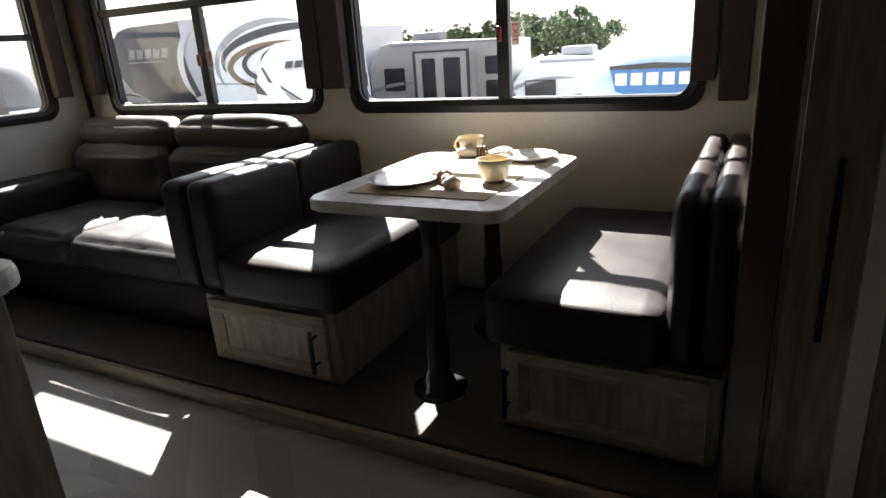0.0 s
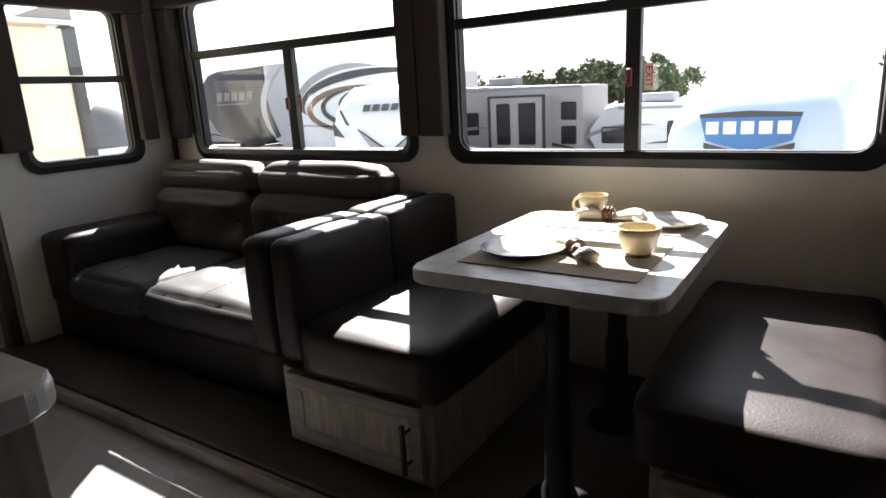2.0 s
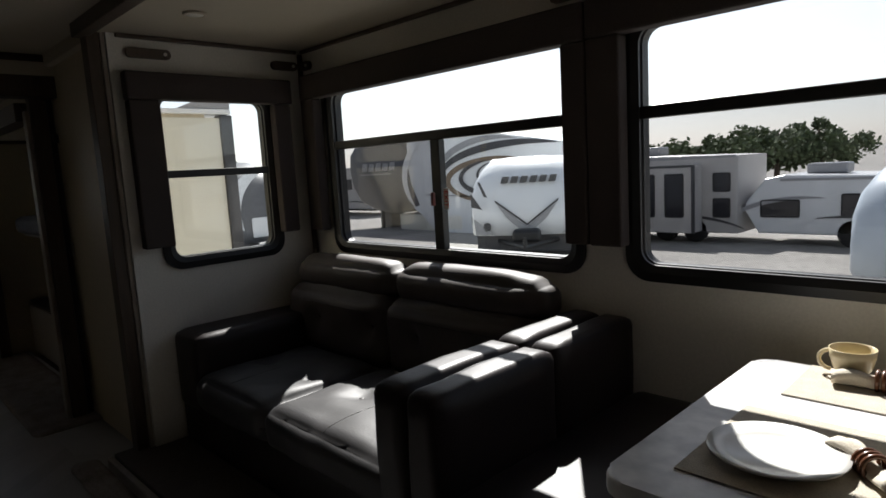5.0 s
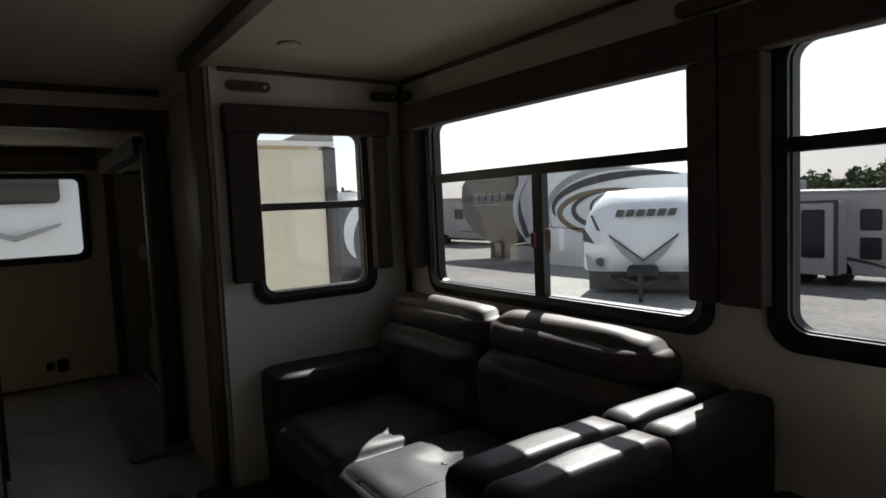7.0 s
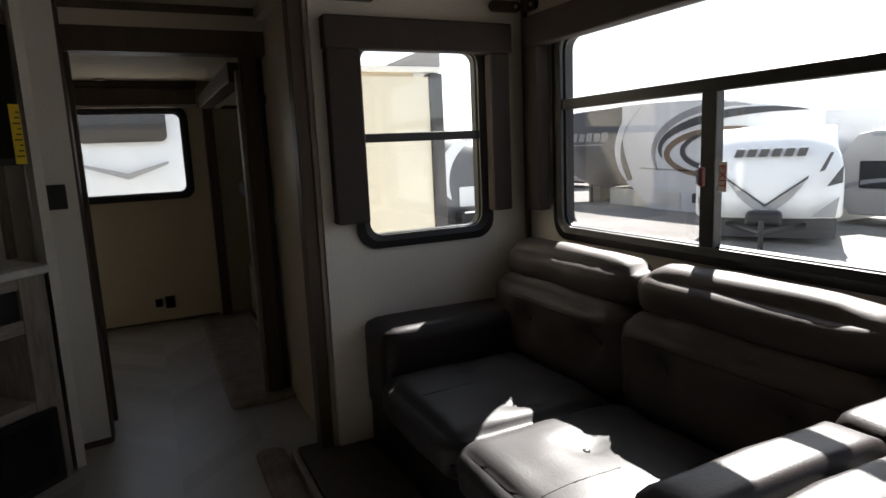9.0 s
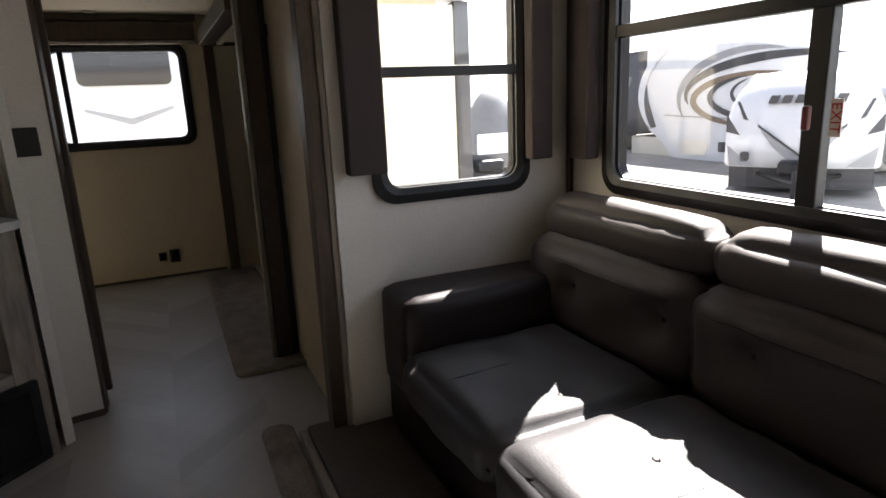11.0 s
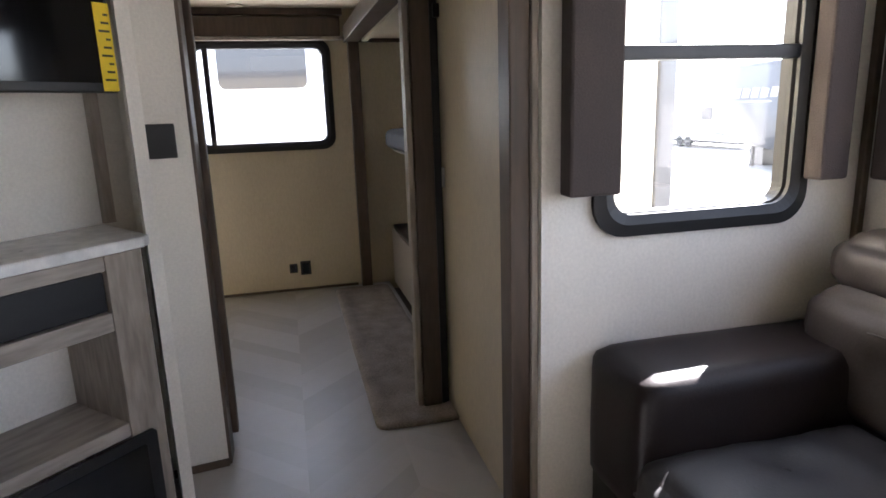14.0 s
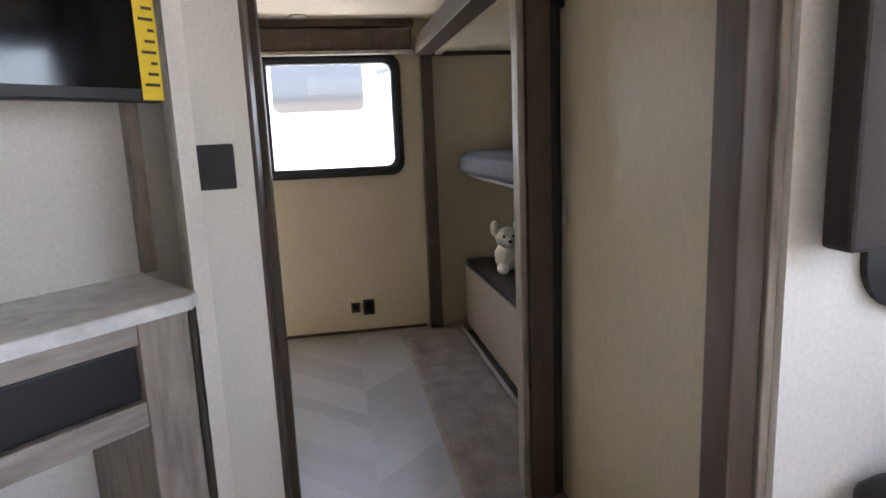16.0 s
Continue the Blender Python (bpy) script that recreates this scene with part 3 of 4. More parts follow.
def napkin(x, y, turn, size):
    """A rolled linen napkin, waisted by a brown ring."""
    root = tagged(empty("napkin", x, y, 0.8045), "cream linen napkin rolled through a brown ring", "napkin", "napkins")
    root.rotation_euler = (0, 0, radians(turn))
    bm = bmesh.new()
    n, k = 20, 14
    rows = []
    for i in range(n + 1):
        u = i / n
        w = (0.017 + 0.012 * abs(u - 0.45) * 2) * size
        h = (0.015 + 0.004 * math.sin(9 * u)) * size
        rows.append([bm.verts.new(((u - 0.5) * 0.21 * size, w * math.cos(a) * (1 + 0.25 * math.sin(3 * a + 5 * u)), h + h * math.sin(a) * (1 + 0.2 * math.sin(4 * a + 3 * u)))) for a in [2 * math.pi * j / k for j in range(k)]])
    for a, b in zip(rows, rows[1:]):
        for j in range(k):
            bm.faces.new((a[j], a[(j + 1) % k], b[(j + 1) % k], b[j]))
    bm.faces.new(rows[0])
    bm.faces.new(rows[-1])
    mesh("cloth", bm, LINEN, root, True)
    bm = bmesh.new()
    for dx in (-0.018, -0.006, 0.006):
        tube(bm, [(dx, 0.024 * size * math.cos(a), 0.020 * size + 0.022 * size * math.sin(a)) for a in [2 * math.pi * j / 16 for j in range(17)]], 0.005, 7)
    mesh("ring", bm, BROWNGLAZE, root, True)


napkin(0.855, 2.995, -48, 0.9)
napkin(0.80, 3.44, 5, 1.0)

# ---- sofa ----
sofa = tagged(empty("sofa", -1.07, 3.25, SF), "dark brown leatherette sofa with two seats and headrest rolls", "sofa")
SX, SY, SZ = -1.07, 3.25, SF


def sofa_part(name, b, mat, **k):
    return cushion(name, (b[0] - SX, b[1] - SX, b[2] - SY, b[3] - SY, b[4] - SZ, b[5] - SZ), mat, sofa, **k)


sofa_part("base", (-1.885, -0.215, 2.90, 3.70, SF, 0.36), LEATHER, r=0.02, puff=0.0, cuts=5, wrinkle=0.002)
sofa_part("armrest", (-1.90, -1.63, 2.895, 3.62, 0.30, 0.665), LEATHER, r=0.035, puff=0.006, cuts=9, wrinkle=0.003)
def dent(x, y, z, r, d):
    return (x - SX, y - SY, z - SZ, r, d)


def touch(tree, origin, direction):
    """Where a straight line from origin meets the upholstery."""
    hit = tree.ray_cast(Vector(origin), Vector(direction))[0]
    return hit if hit is not None else Vector(origin)


for k, (a, b) in enumerate(((-1.625, -1.028), (-1.022, -0.22))):
    m = (a + b) / 2
    seat = sofa_part("seat", (a, b, 2.86, 3.47, 0.345, 0.505), SEAT, r=0.055, puff=0.02, cuts=21, wrinkle=0.007, dents=[dent(m - 0.17, 3.17, 0.52, 0.12, 0.035), dent(m + 0.17, 3.17, 0.52, 0.12, 0.035)], seed=31 + k)
    back = sofa_part("backrest", (a - (0.0 if k else 0.19), b - 0.01, 3.47, 3.69, 0.47, 0.79), TAUPE, r=0.06, puff=0.025, cuts=21, wrinkle=0.009, dents=[dent(m - 0.2, 3.45, 0.66, 0.11, 0.05), dent(m + 0.2, 3.45, 0.66, 0.11, 0.05)], seed=41 + k)
    sofa_part("headrest", (a - (0.0 if k else 0.19), b - 0.01, 3.53, 3.71, 0.765, 0.93), TAUPE, r=0.075, puff=0.02, cuts=15, wrinkle=0.008, seed=51 + k)
    seat_tree = BVHTree.FromPolygons([v.co for v in seat.data.vertices], [p.vertices for p in seat.data.polygons])
    back_tree = BVHTree.FromPolygons([v.co for v in back.data.vertices], [p.vertices for p in back.data.polygons])
    bm = bmesh.new()
    tube(bm, [touch(seat_tree, (m - 0.02 - SX, 2.885 + 0.024 * i - SY, 1.0), (0, 0, -1)) for i in range(12)], 0.0018, 6)
    mesh("seat_seam", bm, LEATHER, sofa, True)
    bm = bmesh.new()
    tube(bm, [touch(back_tree, (a + 0.03 + (b - a - 0.06) * i / 16 - SX, -1.0, 0.735 - SZ), (0, 1, 0)) for i in range(17)], 0.0022, 6)
    mesh("back_seam", bm, LEATHER, sofa, True)
    for tree_, places in ((seat_tree, [((m + dx - SX, 3.16 - SY, 1.0), (0, 0, -1)) for dx in (-0.17, 0.17)]), (back_tree, [((m + dx - SX, -1.0, 0.66 - SZ), (0, 1, 0)) for dx in (-0.2, 0.2)])):
        for origin, direction in places:
            c = touch(tree_, origin, direction)
            bm = bmesh.new()
            bmesh.ops.create_icosphere(bm, subdivisions=2, radius=0.012)
            for v in bm.verts:
                v.co = c + Vector([v.co[i] * (0.4 if direction[i] else 1.0) for i in range(3)])
            mesh("button", bm, LEATHER, sofa, True)

bm = bmesh.new()
for k in range(2):
    x0, x1 = ((-1.615, -1.04), (-1.01, -0.23))[k]
    tube(bm, [(x0 + (x1 - x0) * i / 12 - SX, 2.868 - SY, 0.415 - SZ + 0.004 * math.sin(i)) for i in range(13)], 0.005, 6)
mesh("piping", bm, LEATHER, sofa, True)

# ---- pantry beside the slide-out ----
pantry = tagged(empty("pantry_cabinet", 2.1, 2.75, 0.0), "tall greige wood pantry with a long black handle", "cabinet")
slab("body", (-0.298, 0.318, 0.0, 0.60, 0.0, 2.0), GREIGE, pantry, 0.003)
door = plate("door", rounded(-0.285, 0.30, 0.10, 1.95, 0.004), "y", -0.02, -0.002, GREIGE, pantry)
bm = bmesh.new()
ring(bm, rounded(-0.285, 0.30, 0.10, 1.95, 0.004), rounded(-0.22, 0.235, 0.165, 1.885, 0.004), "y", -0.021, -0.032)
mesh("door_frame", bm, GREIGE, door)
handle(door, -0.215, -0.03, 0.57, 0.97)

# ---- galley counter ----
counter = tagged(empty("kitchen_counter", 0.30, 1.42, 0.0), "greige kitchen counter with pale rounded laminate worktop", "counter")
slab("body", (-0.22, 0.29, -0.92, 0.385, 0.0, 0.865), GREIGE, counter, 0.004)
bm = bmesh.new()
prism(bm, [(-0.26, -0.93), (0.345, -0.93), *[(0.345 - 0.05 + 0.05 * math.cos(a), 0.41 - 0.05 + 0.05 * math.sin(a)) for a in [radians(15 * i) for i in range(7)]], (-0.26, 0.41)], "z", 0.882, 0.92)
bmesh.ops.bevel(bm, geom=[e for e in bm.edges if abs(e.verts[0].co.z - e.verts[1].co.z) < 1e-6], offset=0.01, segments=3, affect="EDGES", profile=0.5)
mesh("worktop", bm, LAMINATE, counter)
slab("sub_top", (-0.22, 0.30, -0.92, 0.39, 0.866, 0.881), GREIGE, counter)

# ---- angled entertainment unit: u runs along the face, w out of it ----
ENT = Matrix.Translation((-0.375, -0.375, -0.045)) @ Matrix(((0.7071, 0.7071, 0, 0), (-0.7071, 0.7071, 0, 0), (0, 0, 1, 0), (0, 0, 0, 1)))
unit = tagged(empty("entertainment_unit"), "weathered wood entertainment unit with shelf, speaker and open nook", "cabinet")
unit.matrix_world = ENT
slab("end_post", (-2.975, -2.862, -0.30, 0.0, 0.0, 0.948), GREIGE, unit, 0.003)
slab("far_post", (-2.05, -1.92, -0.30, 0.0, 0.0, 0.948), GREIGE, unit, 0.003)
slab("top_rail", (-2.860, -2.052, -0.30, -0.001, 0.903, 0.947), GREIGE_FLAT, unit, 0.003)
slab("middle_rail", (-2.860, -2.052, -0.30, -0.001, 0.722, 0.778), GREIGE_FLAT, unit, 0.003)
slab("lower_rail", (-2.860, -2.052, -0.30, -0.001, 0.386, 0.430), GREIGE_FLAT, unit, 0.003)
slab("nook_back", (-2.860, -2.052, -0.298, -0.285, 0.432, 0.72), WALL, unit)
slab("plinth", (-2.860, -2.052, -0.29, -0.004, 0.0, 0.05), GREIGE_FLAT, unit)
bm = bmesh.new()
prism(bm, [(-3.06, -0.32), (-1.90, -0.32), (-1.90, 0.025), (-2.97, 0.025), (-3.005, 0.0)], "z", 0.952, 0.985)
bmesh.ops.bevel(bm, geom=[e for e in bm.edges if abs(e.verts[0].co.z - e.verts[1].co.z) < 1e-6], offset=0.006, segments=2, affect="EDGES", profile=0.5)
mesh("shelf", bm, LAMINATE, unit)
spk = tagged(slab("soundbar", (-2.858, -2.054, -0.10, -0.012, 0.782, 0.90), BLACK, None, 0.006), "black flush-mounted sound system panel", "speaker")
spk.matrix_world = ENT
fire = tagged(empty("electric_fireplace"), "black glass electric fireplace below the nook", "fireplace")
fire.matrix_world = ENT
plate("surround", rounded(-2.93, -2.05, 0.055, 0.383, 0.01), "y", 0.002, 0.018, BLACK, fire)
plate("glass", rounded(-2.89, -2.09, 0.09, 0.35, 0.006), "y", 0.018, 0.022, GLOSSBLACK, fire)
backing = structure(slab("wall_entertainment", (-3.19, -1.86, -0.40, -0.325, 0.0, 2.12), WALL), "white wallboard behind the television", "wall")
backing.matrix_world = ENT
strip = structure(slab("trim_entertainment", (-3.088, -3.055, -0.322, -0.295, 0.988, 2.10), GREIGE), "greige vertical trim strip", "trim")
strip.matrix_world = ENT
side = structure(plate("wall_entertainment_side", [(-3.005, -0.012), (-3.192, -0.33), (-3.25, -0.33), (-3.05, -0.012)], "z", 0.0, 2.12, WALL), "white side panel", "wall")
side.matrix_world = ENT
tv = tagged(empty("television"), "black flat television with yellow energy label", "television")
tv.matrix_world = ENT
slab("housing", (-3.005, -2.08, -0.075, -0.04, 1.398, 1.95), BLACK, tv, 0.006)
plate("screen", rounded(-2.99, -2.095, 1.425, 1.935, 0.004), "y", -0.0395, -0.036, GLOSSBLACK, tv)
slab("mount", (-2.8, -2.5, -0.322, -0.077, 1.55, 1.80), STEEL, tv)
slab("energy_label", (-3.001, -2.955, -0.0345, -0.033, 1.402, 1.64), YELLOW, tv)
for k in range(9):
    slab("print_bar", (-2.995, -2.963 - 0.009 * (k % 3), -0.0328, -0.0322, 1.43 + k * 0.022, 1.436 + k * 0.022), INK, tv)

# wall end beside the passage, with switch panel, and the sliding door
A, B = Vector((-2.612, 1.70)), Vector((-2.640, 1.878))
d = (B - A).normalized()
PAN = Matrix.Translation((A.x, A.y, 0)) @ Matrix(((d.x, d.y, 0, 0), (d.y, -d.x, 0, 0), (0, 0, 1, 0), (0, 0, 0, 1)))
pan = structure(slab("wall_passage_end", (0.0, 0.18, -0.05, 0.0, FZ + 0.03, 2.05), WALL), "white wall end beside the bunk room doorway", "wall")
pan.matrix_world = PAN
pl = structure(slab("baseboard_passage", (0.0, 0.182, -0.05, 0.003, FZ, FZ + 0.028), TRIM), "dark plinth", "trim")
pl.matrix_world = PAN
sw = tagged(empty("switch_panel"), "black control panel on the white wall", "switch")
sw.matrix_world = PAN
slab("cover", (0.052, 0.138, 0.001, 0.012, 1.155, 1.262), BLACK, sw, 0.004)
structure(slab("trim_doorway", (-2.745, -2.647, 1.80, 1.888, FZ, 2.05), TRIM, None, 0.004), "brown doorway trim", "trim")
sd = tagged(empty("sliding_door", -2.79, 1.818, 0.0), "brown wood sliding door edge with black finger pull", "door")
slab("leaf", (-0.05, -0.01, -0.90, 0.085, 0.095, 2.02), TRIM, sd, 0.004)
plate("pull", rounded(0.015, 0.06, 0.93, 1.03, 0.02), "x", -0.009, -0.004, BLACK, sd)
latch = tagged(slab("door_latch", (-2.93, -2.91, 2.772, 2.7815, 0.97, 1.05), STEEL, None, 0.002), "small metal latch plate on closet panel", "latch")
hk = tagged(slab("door_catch", (-2.94, -2.915, 2.757, 2.7815, 1.62, 1.67), BLACK, None, 0.004), "small black catch on closet panel", "catch")


# ---- bunks ----
bunk = tagged(empty("bunk_bed", -3.9, 3.2, FZ), "built-in bunk bed with grey mattress and cream front", "bed")
slab("platform", (-0.955, 0.94, -0.335, 0.35, 0.0, 0.395), BUNKFRONT, bunk, 0.004)
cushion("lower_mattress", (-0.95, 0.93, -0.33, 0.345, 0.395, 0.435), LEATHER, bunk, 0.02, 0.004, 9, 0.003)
slab("upper_board", (-0.955, 0.94, -0.30, 0.35, 0.95, 0.975), BUNKFRONT, bunk, 0.003)
cushion("upper_mattress", (-0.93, 0.92, -0.36, 0.345, 0.975, 1.105), QUILT, bunk, 0.045, 0.012, 13, 0.008)
dog = tagged(empty("plush_toy", -4.38, 3.02, FZ + 0.437), "white plush toy sitting on the lower bunk", "toy")


def ball(name, x, y, z, rx, ry, rz, mat, parent, lump=0.12):
    bm = bmesh.new()
    bmesh.ops.create_icosphere(bm, subdivisions=3, radius=1)
    for v in bm.verts:
        v.co *= 1 + lump * noise.noise(v.co * 3 + Vector((x * 9, y * 9, z * 9)))
        v.co = Vector((x + v.co.x * rx, y + v.co.y * ry, z + v.co.z * rz))
    return mesh(name, bm, mat, parent, True)


ball("body", 0, 0, 0.085, 0.075, 0.08, 0.085, PLUSH, dog)
ball("head", 0.05, -0.02, 0.20, 0.065, 0.065, 0.06, PLUSH, dog)
ball("ear", 0.03, -0.085, 0.25, 0.025, 0.025, 0.045, PLUSH, dog)
ball("ear", 0.03, 0.045, 0.255, 0.025, 0.025, 0.045, PLUSH, dog)
ball("snout", 0.115, -0.03, 0.185, 0.028, 0.03, 0.024, PLUSH, dog)
ball("nose", 0.143, -0.03, 0.19, 0.008, 0.012, 0.009, BLACK, dog, 0)
ball("eye", 0.108, -0.055, 0.215, 0.006, 0.008, 0.008, BLACK, dog, 0)
ball("eye", 0.112, -0.002, 0.215, 0.006, 0.008, 0.008, BLACK, dog, 0)
ball("paw", 0.09, -0.06, 0.03, 0.06, 0.03, 0.03, PLUSH, dog)
ball("paw", 0.09, 0.05, 0.03, 0.06, 0.03, 0.03, PLUSH, dog)


def rug(name, x0, x1, y0, y1, r, label, seed):
    """A pile rug with a bound edge and slight waves."""
    bm = bmesh.new()
    n, m = 60, 16
    top = []
    for i in range(n + 1):
        row = []
        for j in range(m + 1):
            x, y = x0 + (x1 - x0) * i / n, y0 + (y1 - y0) * j / m
            cx, cy = min(max(x, x0 + r), x1 - r), min(max(y, y0 + r), y1 - r)
            dv = Vector((x - cx, y - cy))
            if dv.length > r:
                dv = dv.normalized() * r
                x, y = cx + dv.x, cy + dv.y
            edge = min(x - x0, x1 - x, y - y0, y1 - y)
            z = 0.011 + 0.006 * noise.noise(Vector((x * 5, y * 5, seed))) + (0.006 if 0.03 < edge < 0.06 else 0)
            row.append(bm.verts.new((x, y, z)))
        top.append(row)
    for i in range(n):
        for j in range(m):
            bm.faces.new((top[i][j], top[i + 1][j], top[i + 1][j + 1], top[i][j + 1]))
    rim = [e for e in bm.edges if e.is_boundary]
    ext = bmesh.ops.extrude_edge_only(bm, edges=rim)
    for v in [g for g in ext["geom"] if isinstance(g, bmesh.types.BMVert)]:
        v.co.z = 0.001
    return tagged(mesh(name, bm, MAT_RUG, None, True), label, "rug")


rug("rug", -4.78, -2.71, 2.425, 2.80, 0.05, "grey-brown pile rug along the bunks", 1).location = (0, 0, FZ)
rug("rug", -2.165, -1.25, 2.45, 2.572, 0.05, "grey-brown floor mat before the sofa", 2).location = (0, 0, FZ)

# the rear part of the trailer is brought to the size of the front part
REAR = Matrix.Translation((-0.55, 2.1, 1.30)) @ Matrix.Scale(0.96, 4) @ Matrix.Translation((0.55, -2.1, -1.30))
REAR_NAMES = ("wall_partition", "wall_closet", "bunk_slide", "awning", "trailer_skirt", "trim_closet", "entertainment", "soundbar", "electric", "wall_entertainment",
              "trim_entertainment", "television", "door_latch", "door_catch")
for ob in list(scene.objects):
    if ob.parent is None and (ob.name.startswith(REAR_NAMES)):
        ob.matrix_basis = REAR @ ob.matrix_basis


# ---- outside: the sales lot ----
def lot_height(y):
    return -0.62 - 0.042 * max(0.0, min(y, 26.0) - 4.0)


bm = bmesh.new()
ys = [-600, -60, -20, 0, 4, 6, 9, 12, 15, 18, 22, 26, 40, 90, 300, 1500]
xs = [-1500, -300, -90, -45, -30, -24, -18, -14, -10, -6, -2, 2, 6, 12, 25, 60, 200, 900]
grid = [[bm.verts.new((x, y, lot_height(y) + 0.02 * noise.noise(Vector((x, y, 0))))) for y in ys] for x in xs]
for i in range(len(xs) - 1):
    for j in range(len(ys) - 1):
        bm.faces.new((grid[i][j], grid[i + 1][j], grid[i + 1][j + 1], grid[i][j + 1]))
structure(mesh("ground", bm, GRAVEL), "grey gravel sales lot", "ground")


def wheel(parent, x, y, z, r, axis="y"):
    w = empty("wheel", x, y, z)
    w.parent = parent
    if axis == "y":
        w.rotation_euler = (radians(90), 0, 0)
    else:
        w.rotation_euler = (0, radians(90), 0)
    bm = bmesh.new()
    lathe(bm, [(r * 0.6, -0.1), (r * 0.95, -0.1), (r, -0.07), (r, 0.07), (r * 0.95, 0.1), (r * 0.6, 0.1)], n=24)
    mesh("tyre", bm, TYRE, w, True)
    bm = bmesh.new()
    lathe(bm, [(r * 0.59, -0.08), (r * 0.59, 0.08), (r * 0.3, 0.05), (r * 0.1, 0.07)], n=24)
    mesh("rim", bm, GELCOAT, w, True)


def decal(name, pts, y, mat, parent):
    """A thin printed shape on a wall that faces the trailer (towards smaller y)."""
    return plate(name, pts, "y", y - 0.012, y, mat, parent)


def swoosh(c, rx, ry, a0, a1, w, n=22):
    """A crescent stripe that tapers to both ends."""
    out, inn = [], []
    for i in range(n + 1):
        u = i / n
        a = radians(a0 + (a1 - a0) * u)
        k = w * math.sin(math.pi * u) ** 0.7 / 2 + 0.004
        out.append((c[0] + (rx + k) * math.cos(a), c[1] + (ry + k) * math.sin(a)))
        inn.append((c[0] + (rx - k) * math.cos(a), c[1] + (ry - k) * math.sin(a)))
    return out + inn[::-1]


def pane_on(parent, x0, x1, z0, z1, y, r=0.06):
    w = empty("window")
    w.parent = parent
    bm = bmesh.new()
    ring(bm, rounded(x0, x1, z0, z1, r), rounded(x0 + 0.035, x1 - 0.035, z0 + 0.035, z1 - 0.035, r * 0.7), "y", y, y - 0.03)
    mesh("frame", bm, BLACK, w)
    plate("pane", rounded(x0 + 0.03, x1 - 0.03, z0 + 0.03, z1 - 0.03, r * 0.7), "y", y - 0.015, y - 0.004, DARKGLASS, w)


# fifth-wheel with a dark raised nose, side-on
fw = tagged(empty("fifth_wheel_trailer"), "white fifth-wheel trailer with charcoal nose and swoosh decals", "trailer")
Y5 = 15.0
g5 = lot_height(Y5)
bm = bmesh.new()
prism(bm, [(-13.75, 0.22), (-13.2, -0.10), (-12.6, -0.62), (-7.7, -0.62), (-7.7, 1.80), (-7.9, 1.84), (-10.4, 2.26), (-12.9, 2.34), (-13.75, 2.34)], "y", Y5, Y5 + 2.4)
mesh("body", bm, GELCOAT, fw)
bm = bmesh.new()
nose = [(-13.76, 2.34), (-16.0, 2.30), (-16.5, 2.20), (-16.8, 1.95), (-16.86, 1.4), (-16.74, 0.8), (-16.3, 0.30), (-15.5, 0.02), (-14.6, -0.06), (-14.3, -0.05), (-13.2, 0.18), (-13.76, 0.9)]
prism(bm, nose, "y", Y5 - 0.02, Y5 + 2.42)
bmesh.ops.bevel(bm, geom=[e for e in bm.edges if abs(e.verts[0].co.y - e.verts[1].co.y) < 1e-6], offset=0.12, segments=3, affect="EDGES", profile=0.5)
mesh("nose_cap", bm, NOSE, fw, True)
decal("nose_edge", swoosh((-11.9, 1.05), 2.0, 1.45, 118, 218, 0.24), Y5 - 0.03, GELCOAT, fw)
decal("swoosh", swoosh((-10.2, 0.95), 2.3, 1.15, 70, 205, 0.20), Y5 - 0.004, STRIPE_GREY, fw)
decal("swoosh", swoosh((-9.3, 1.05), 2.95, 0.86, 64, 195, 0.22), Y5 - 0.017, STRIPE_DARK, fw)
decal("swoosh", swoosh((-9.9, 0.92), 2.1, 0.62, 75, 265, 0.20), Y5 - 0.004, STRIPE_TAN, fw)
decal("swoosh", swoosh((-9.8, 1.0), 1.65, 0.52, 110, 290, 0.16), Y5 - 0.017, STRIPE_DARK, fw)
decal("swoosh", swoosh((-9.5, 1.08), 1.3, 0.44, 130, 300, 0.10), Y5 - 0.004, STRIPE_DARK, fw)
decal("swoosh", swoosh((-9.4, 1.15), 1.0, 0.36, 150, 310, 0.07), Y5 - 0.017, STRIPE_DARK, fw)
decal("side_line", [(-13.0, 0.52), (-7.8, 0.36), (-7.8, 0.39), (-13.0, 0.56)], Y5 - 0.004, STRIPE_GREY, fw)
decal("hatch", rounded(-12.4, -11.5, -0.5, -0.1, 0.03), Y5 - 0.004, STICKER, fw)
for k in range(5):
    decal("name_bar", [(-16.1 + k * 0.36, 1.35), (-15.85 + k * 0.36, 1.35), (-15.78 + k * 0.36, 1.62 - 0.05 * (k % 2)), (-16.03 + k * 0.36, 1.62)], Y5 - 0.022, STRIPE_GREY, fw)
decal("name_line", [(-16.2, 1.22), (-14.6, 1.22), (-14.6, 1.26), (-16.2, 1.26)], Y5 - 0.022, STRIPE_GREY, fw)
slab("front_compartment", (-14.4, -12.0, Y5 + 0.1, Y5 + 2.3, -1.0, -0.08), SIDING_CREAM, fw, 0.02)
slab("compartment_rail", (-14.4, -12.0, Y5 + 0.07, Y5 + 0.099, -0.62, -0.58), STRIPE_GREY, fw)
for x in (-15.6, -14.6):
    slab("landing_leg", (x - 0.05, x + 0.05, Y5 + 0.3, Y5 + 0.4, g5, 0.3), STRIPE_DARK, fw)
slab("leg_foot", (-15.75, -14.5, Y5 + 0.2, Y5 + 0.5, g5 - 0.02, g5 + 0.04), STRIPE_DARK, fw)
